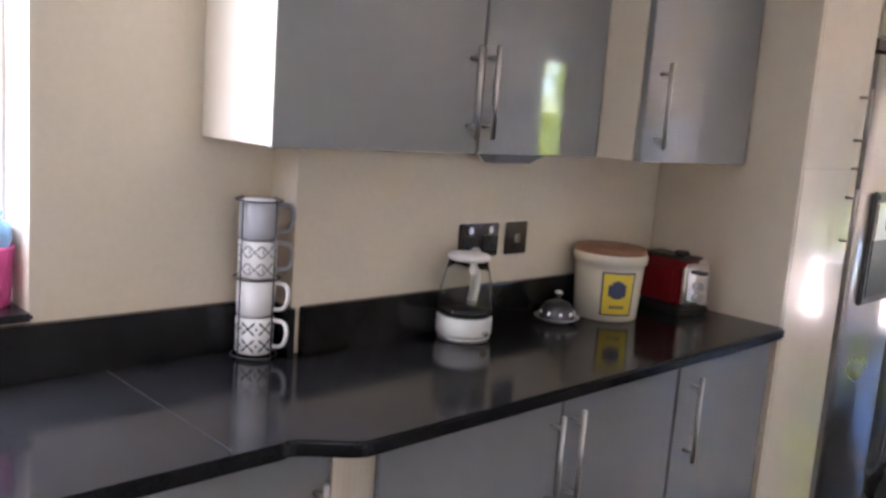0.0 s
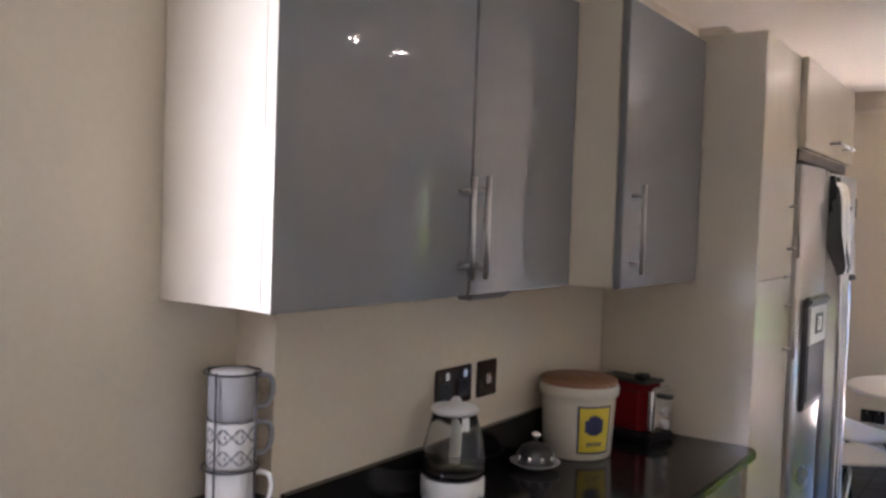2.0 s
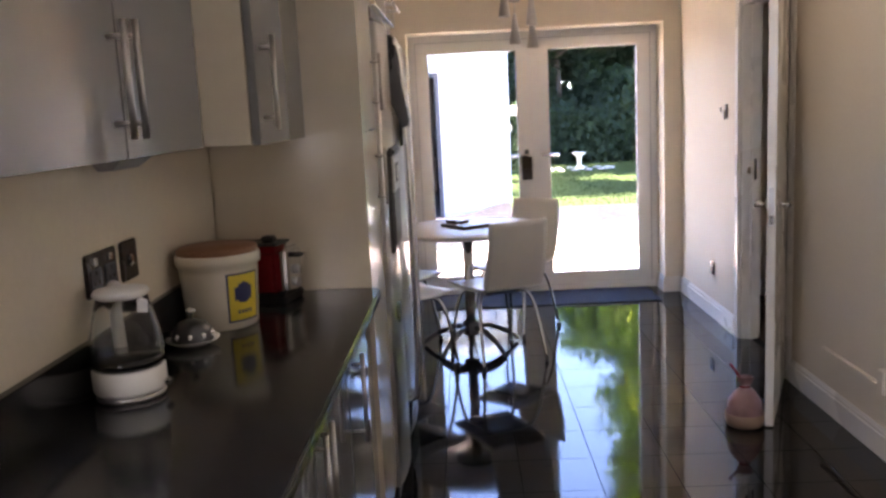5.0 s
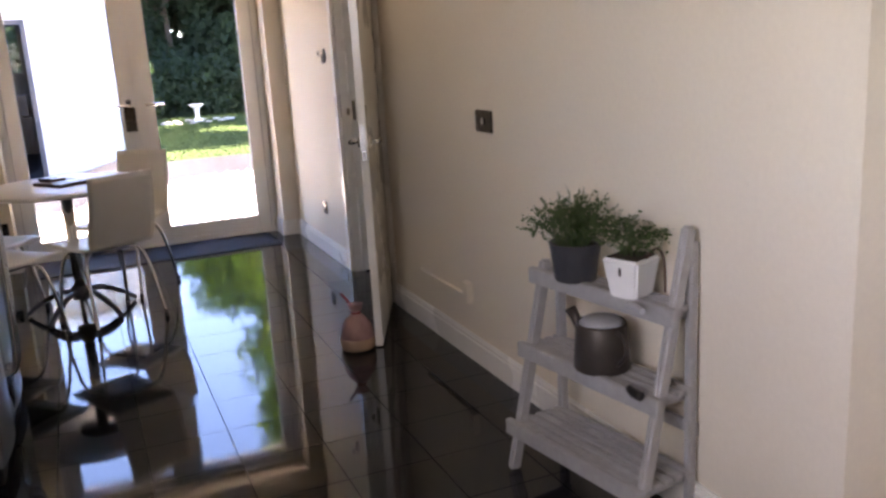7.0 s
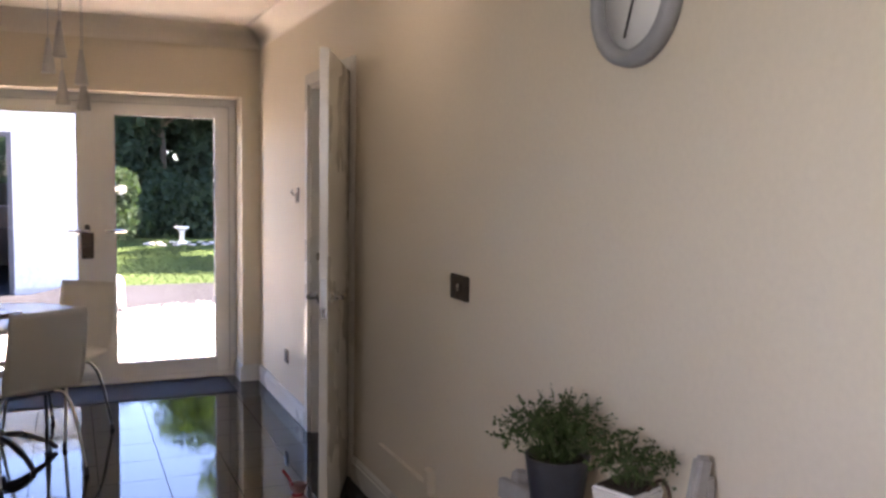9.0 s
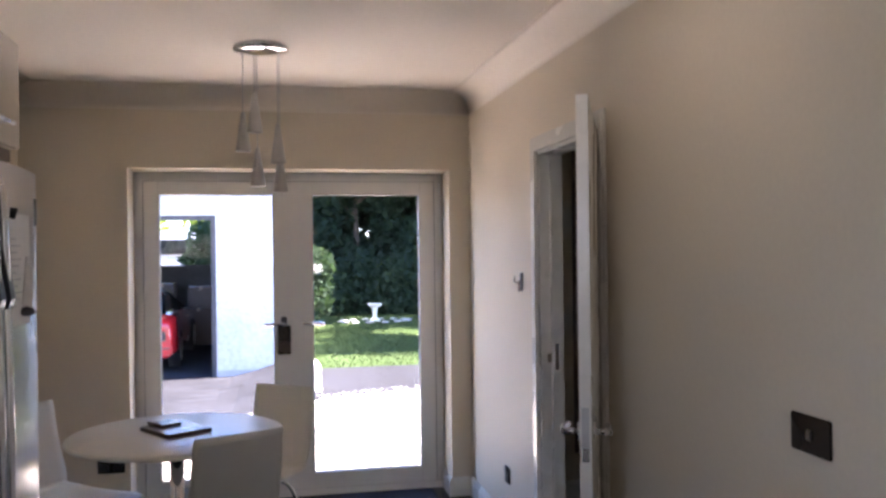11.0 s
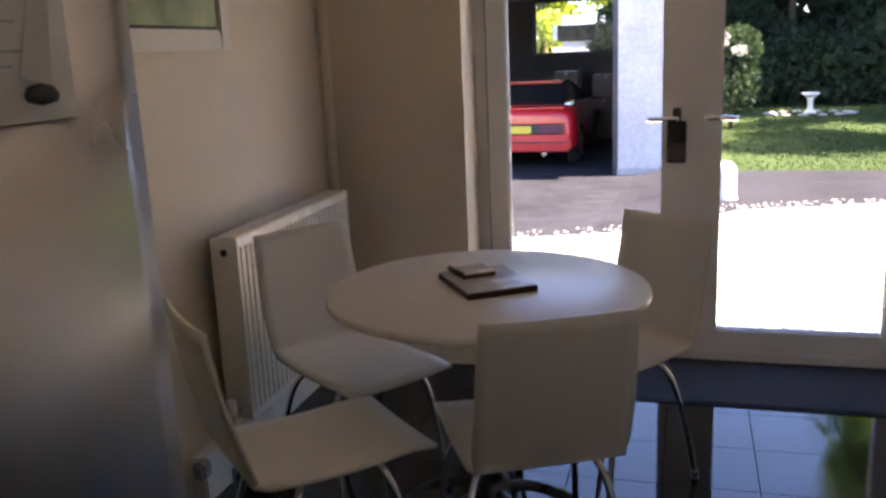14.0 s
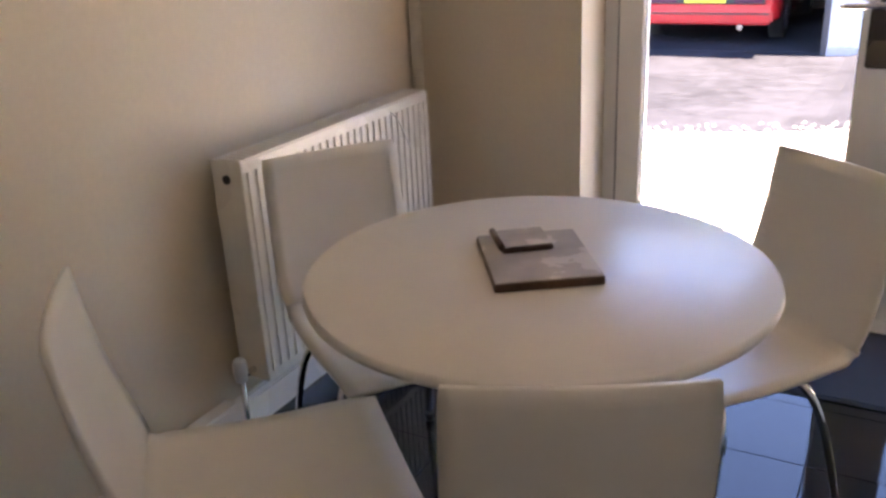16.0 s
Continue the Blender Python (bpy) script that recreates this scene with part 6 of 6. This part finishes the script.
def tree(label, x, y, h, spread, mat, seed, count=9000, low=0.18, size=0.16, group="garden trees"):
    rnd = random.Random(seed)
    ob = thing("tree", label, "tree", x, y, GROUND, group=group)
    lean = (rnd.uniform(-0.4, 0.4), rnd.uniform(-0.4, 0.4))
    trunk_pts = [(lean[0] * t * t, lean[1] * t * t, h * 0.75 * t) for t in (0, 0.2, 0.45, 0.7, 1.0)]
    bm = add_tube(bmesh.new(), trunk_pts, [h * 0.028, h * 0.022, h * 0.017, h * 0.01, h * 0.003], 10)
    clumps = []
    for k in range(16):
        t = rnd.uniform(low, 0.95)
        a = rnd.uniform(0, 2 * math.pi)
        reach = spread * (1.05 - 0.65 * t) * rnd.uniform(0.45, 1.0)
        base = Vector((lean[0] * t * t, lean[1] * t * t, h * 0.72 * t))
        end = base + Vector((reach * math.cos(a), reach * math.sin(a), h * 0.10 * rnd.uniform(0.3, 1.6)))
        add_tube(bm, [base, base.lerp(end, 0.5) + Vector((0, 0, 0.1)), end], [h * 0.010, h * 0.006, h * 0.002], 7)
        for _ in range(3):
            f = rnd.uniform(0.45, 1.1)
            c = base.lerp(end, f)
            r = spread * rnd.uniform(0.16, 0.32)
            clumps.append((c.x + rnd.uniform(-0.4, 0.4), c.y + rnd.uniform(-0.4, 0.4), c.z + rnd.uniform(-0.3, 0.5), r, r, r * 0.72))
    part("trunk", bm, BARK, ob)
    leaf_cloud("crown", clumps, count, size, mat, ob, seed)
    return ob


for i, (x, y, h, s) in enumerate(((-0.6, 26.2, 5.2, 2.6), (2.2, 26.8, 5.6, 2.7), (4.9, 27.4, 5.6, 2.6), (7.8, 26.4, 5.6, 2.7), (10.8, 25.2, 5.4, 2.6), (0.8, 28.6, 6.4, 3.0), (3.6, 28.8, 6.6, 3.0), (6.4, 28.4, 7.8, 3.0), (9.4, 28.0, 7.6, 3.0), (2.6, 30.4, 7.0, 3.2), (5.2, 31.4, 9.0, 3.3), (0.0, 30.2, 6.8, 3.2), (8.4, 33.0, 11.0, 4.0))):
    tree("dense dark green conifer behind the lawn", x, y, h, s, LEAF_DARK, 40 + i, 14000, 0.06, 0.15, "dark garden trees")
for i, (x, y, h, s) in enumerate(((4.55, 24.6, 15.0, 3.6), (6.2, 26.4, 16.0, 3.8), (8.6, 27.5, 16.0, 3.6), (12.2, 30.5, 15.0, 4.2), (15.5, 28.0, 14.0, 4.2), (-12.5, 31.0, 12.0, 4.0), (11.6, 36.0, 18.0, 5.0))):
    tree("tall bright green broadleaf tree in the sun", x, y, h, s, LEAF, 70 + i, 11000, 0.30, 0.18, "tall garden trees")
tree("leafy green tree behind the garage", -5.0, 33.0, 6.5, 3.0, LEAF, 96, 7000, 0.08, 0.14, "garden bushes")
tree("leafy green tree behind the garage", -2.2, 35.0, 6.5, 3.2, LEAF, 97, 7000, 0.08, 0.14, "garden bushes")
tree("broad sunlit green tree beside the lawn", 5.6, 18.0, 8.5, 2.8, LEAF, 90, 11000, 0.35, 0.12)
tree("broad sunlit green tree beside the lawn", 7.6, 21.8, 9.5, 3.0, LEAF, 92, 11000, 0.32, 0.13)
tree("leafy green bush outside the lounge window", 5.6, 11.2, 3.6, 1.7, LEAF, 95, 9000, 0.05, 0.07, "garden bushes")
hedge = thing("hedge", "dark clipped hedge behind the lawn", "hedge", 0, 24.6, GROUND)
leaf_cloud("foliage", [(x, random.Random(x).uniform(-0.2, 0.2), 0.7, 0.8, 0.6, 0.85) for x in range(0, 15)], 16000, 0.10, LEAF_DARK, hedge, 7)
shrub = thing("flowering_shrub", "green shrub with white flower heads", "shrub", 0.5, 19.5, GROUND)
part("stems", add_tube(bmesh.new(), [(0, 0, 0), (0.05, 0.02, 0.9), (0.0, 0.0, 1.5)], [0.04, 0.03, 0.01], 8), BARK, shrub)
leaf_cloud("foliage", [(0, 0, 0.8, 0.5, 0.5, 0.6), (0.1, 0, 1.4, 0.4, 0.4, 0.4)], 2500, 0.06, LEAF_DARK, shrub, 12)
leaf_cloud("flowers", [(-0.2, -0.3, 1.55, 0.16, 0.12, 0.12), (0.1, -0.35, 1.35, 0.13, 0.1, 0.1), (-0.3, -0.3, 1.2, 0.12, 0.1, 0.1)], 500, 0.035, STONE_WHITE, shrub, 13, "white flower heads")

# ---- floor tiles, last ----
PITCH = 0.3048
tile_mesh = mesh_of("tile", add_box(bmesh.new(), -PITCH / 2 + 0.0012, PITCH / 2 - 0.0012, -PITCH / 2 + 0.0012, PITCH / 2 - 0.0012, -0.012, 0.0, 0.0008, segs=1), TILE)
X0, Y0 = 0.05, 6.335
rest = bmesh.new()
rnd = random.Random(21)
made = 0
for i in range(-7, 8):
    for j in range(-27, 3):
        cx, cy = X0 + (i + 0.5) * PITCH, Y0 + (j + 0.5) * PITCH
        if cx - PITCH / 2 > 0.9 and cy + PITCH / 2 > 1.73:
            continue
        if -7 < i < 3 and cy > 0.9 and made < 300:
            ob = new("tile", tile_mesh)
            ob.matrix_world = pose(cx, cy, 0.0, rnd.uniform(-0.05, 0.05), rnd.uniform(-0.05, 0.05), 0)
            ob.parent = floor
            made += 1
        elif -1.65 < cy and cy < 7.2:
            add_box(rest, cx - PITCH / 2 + 0.0012, cx + PITCH / 2 - 0.0012, cy - PITCH / 2 + 0.0012, cy + PITCH / 2 - 0.0012, -0.012, 0.0)
tagged(part("tile_rest", rest, TILE, floor), kind="stuff")
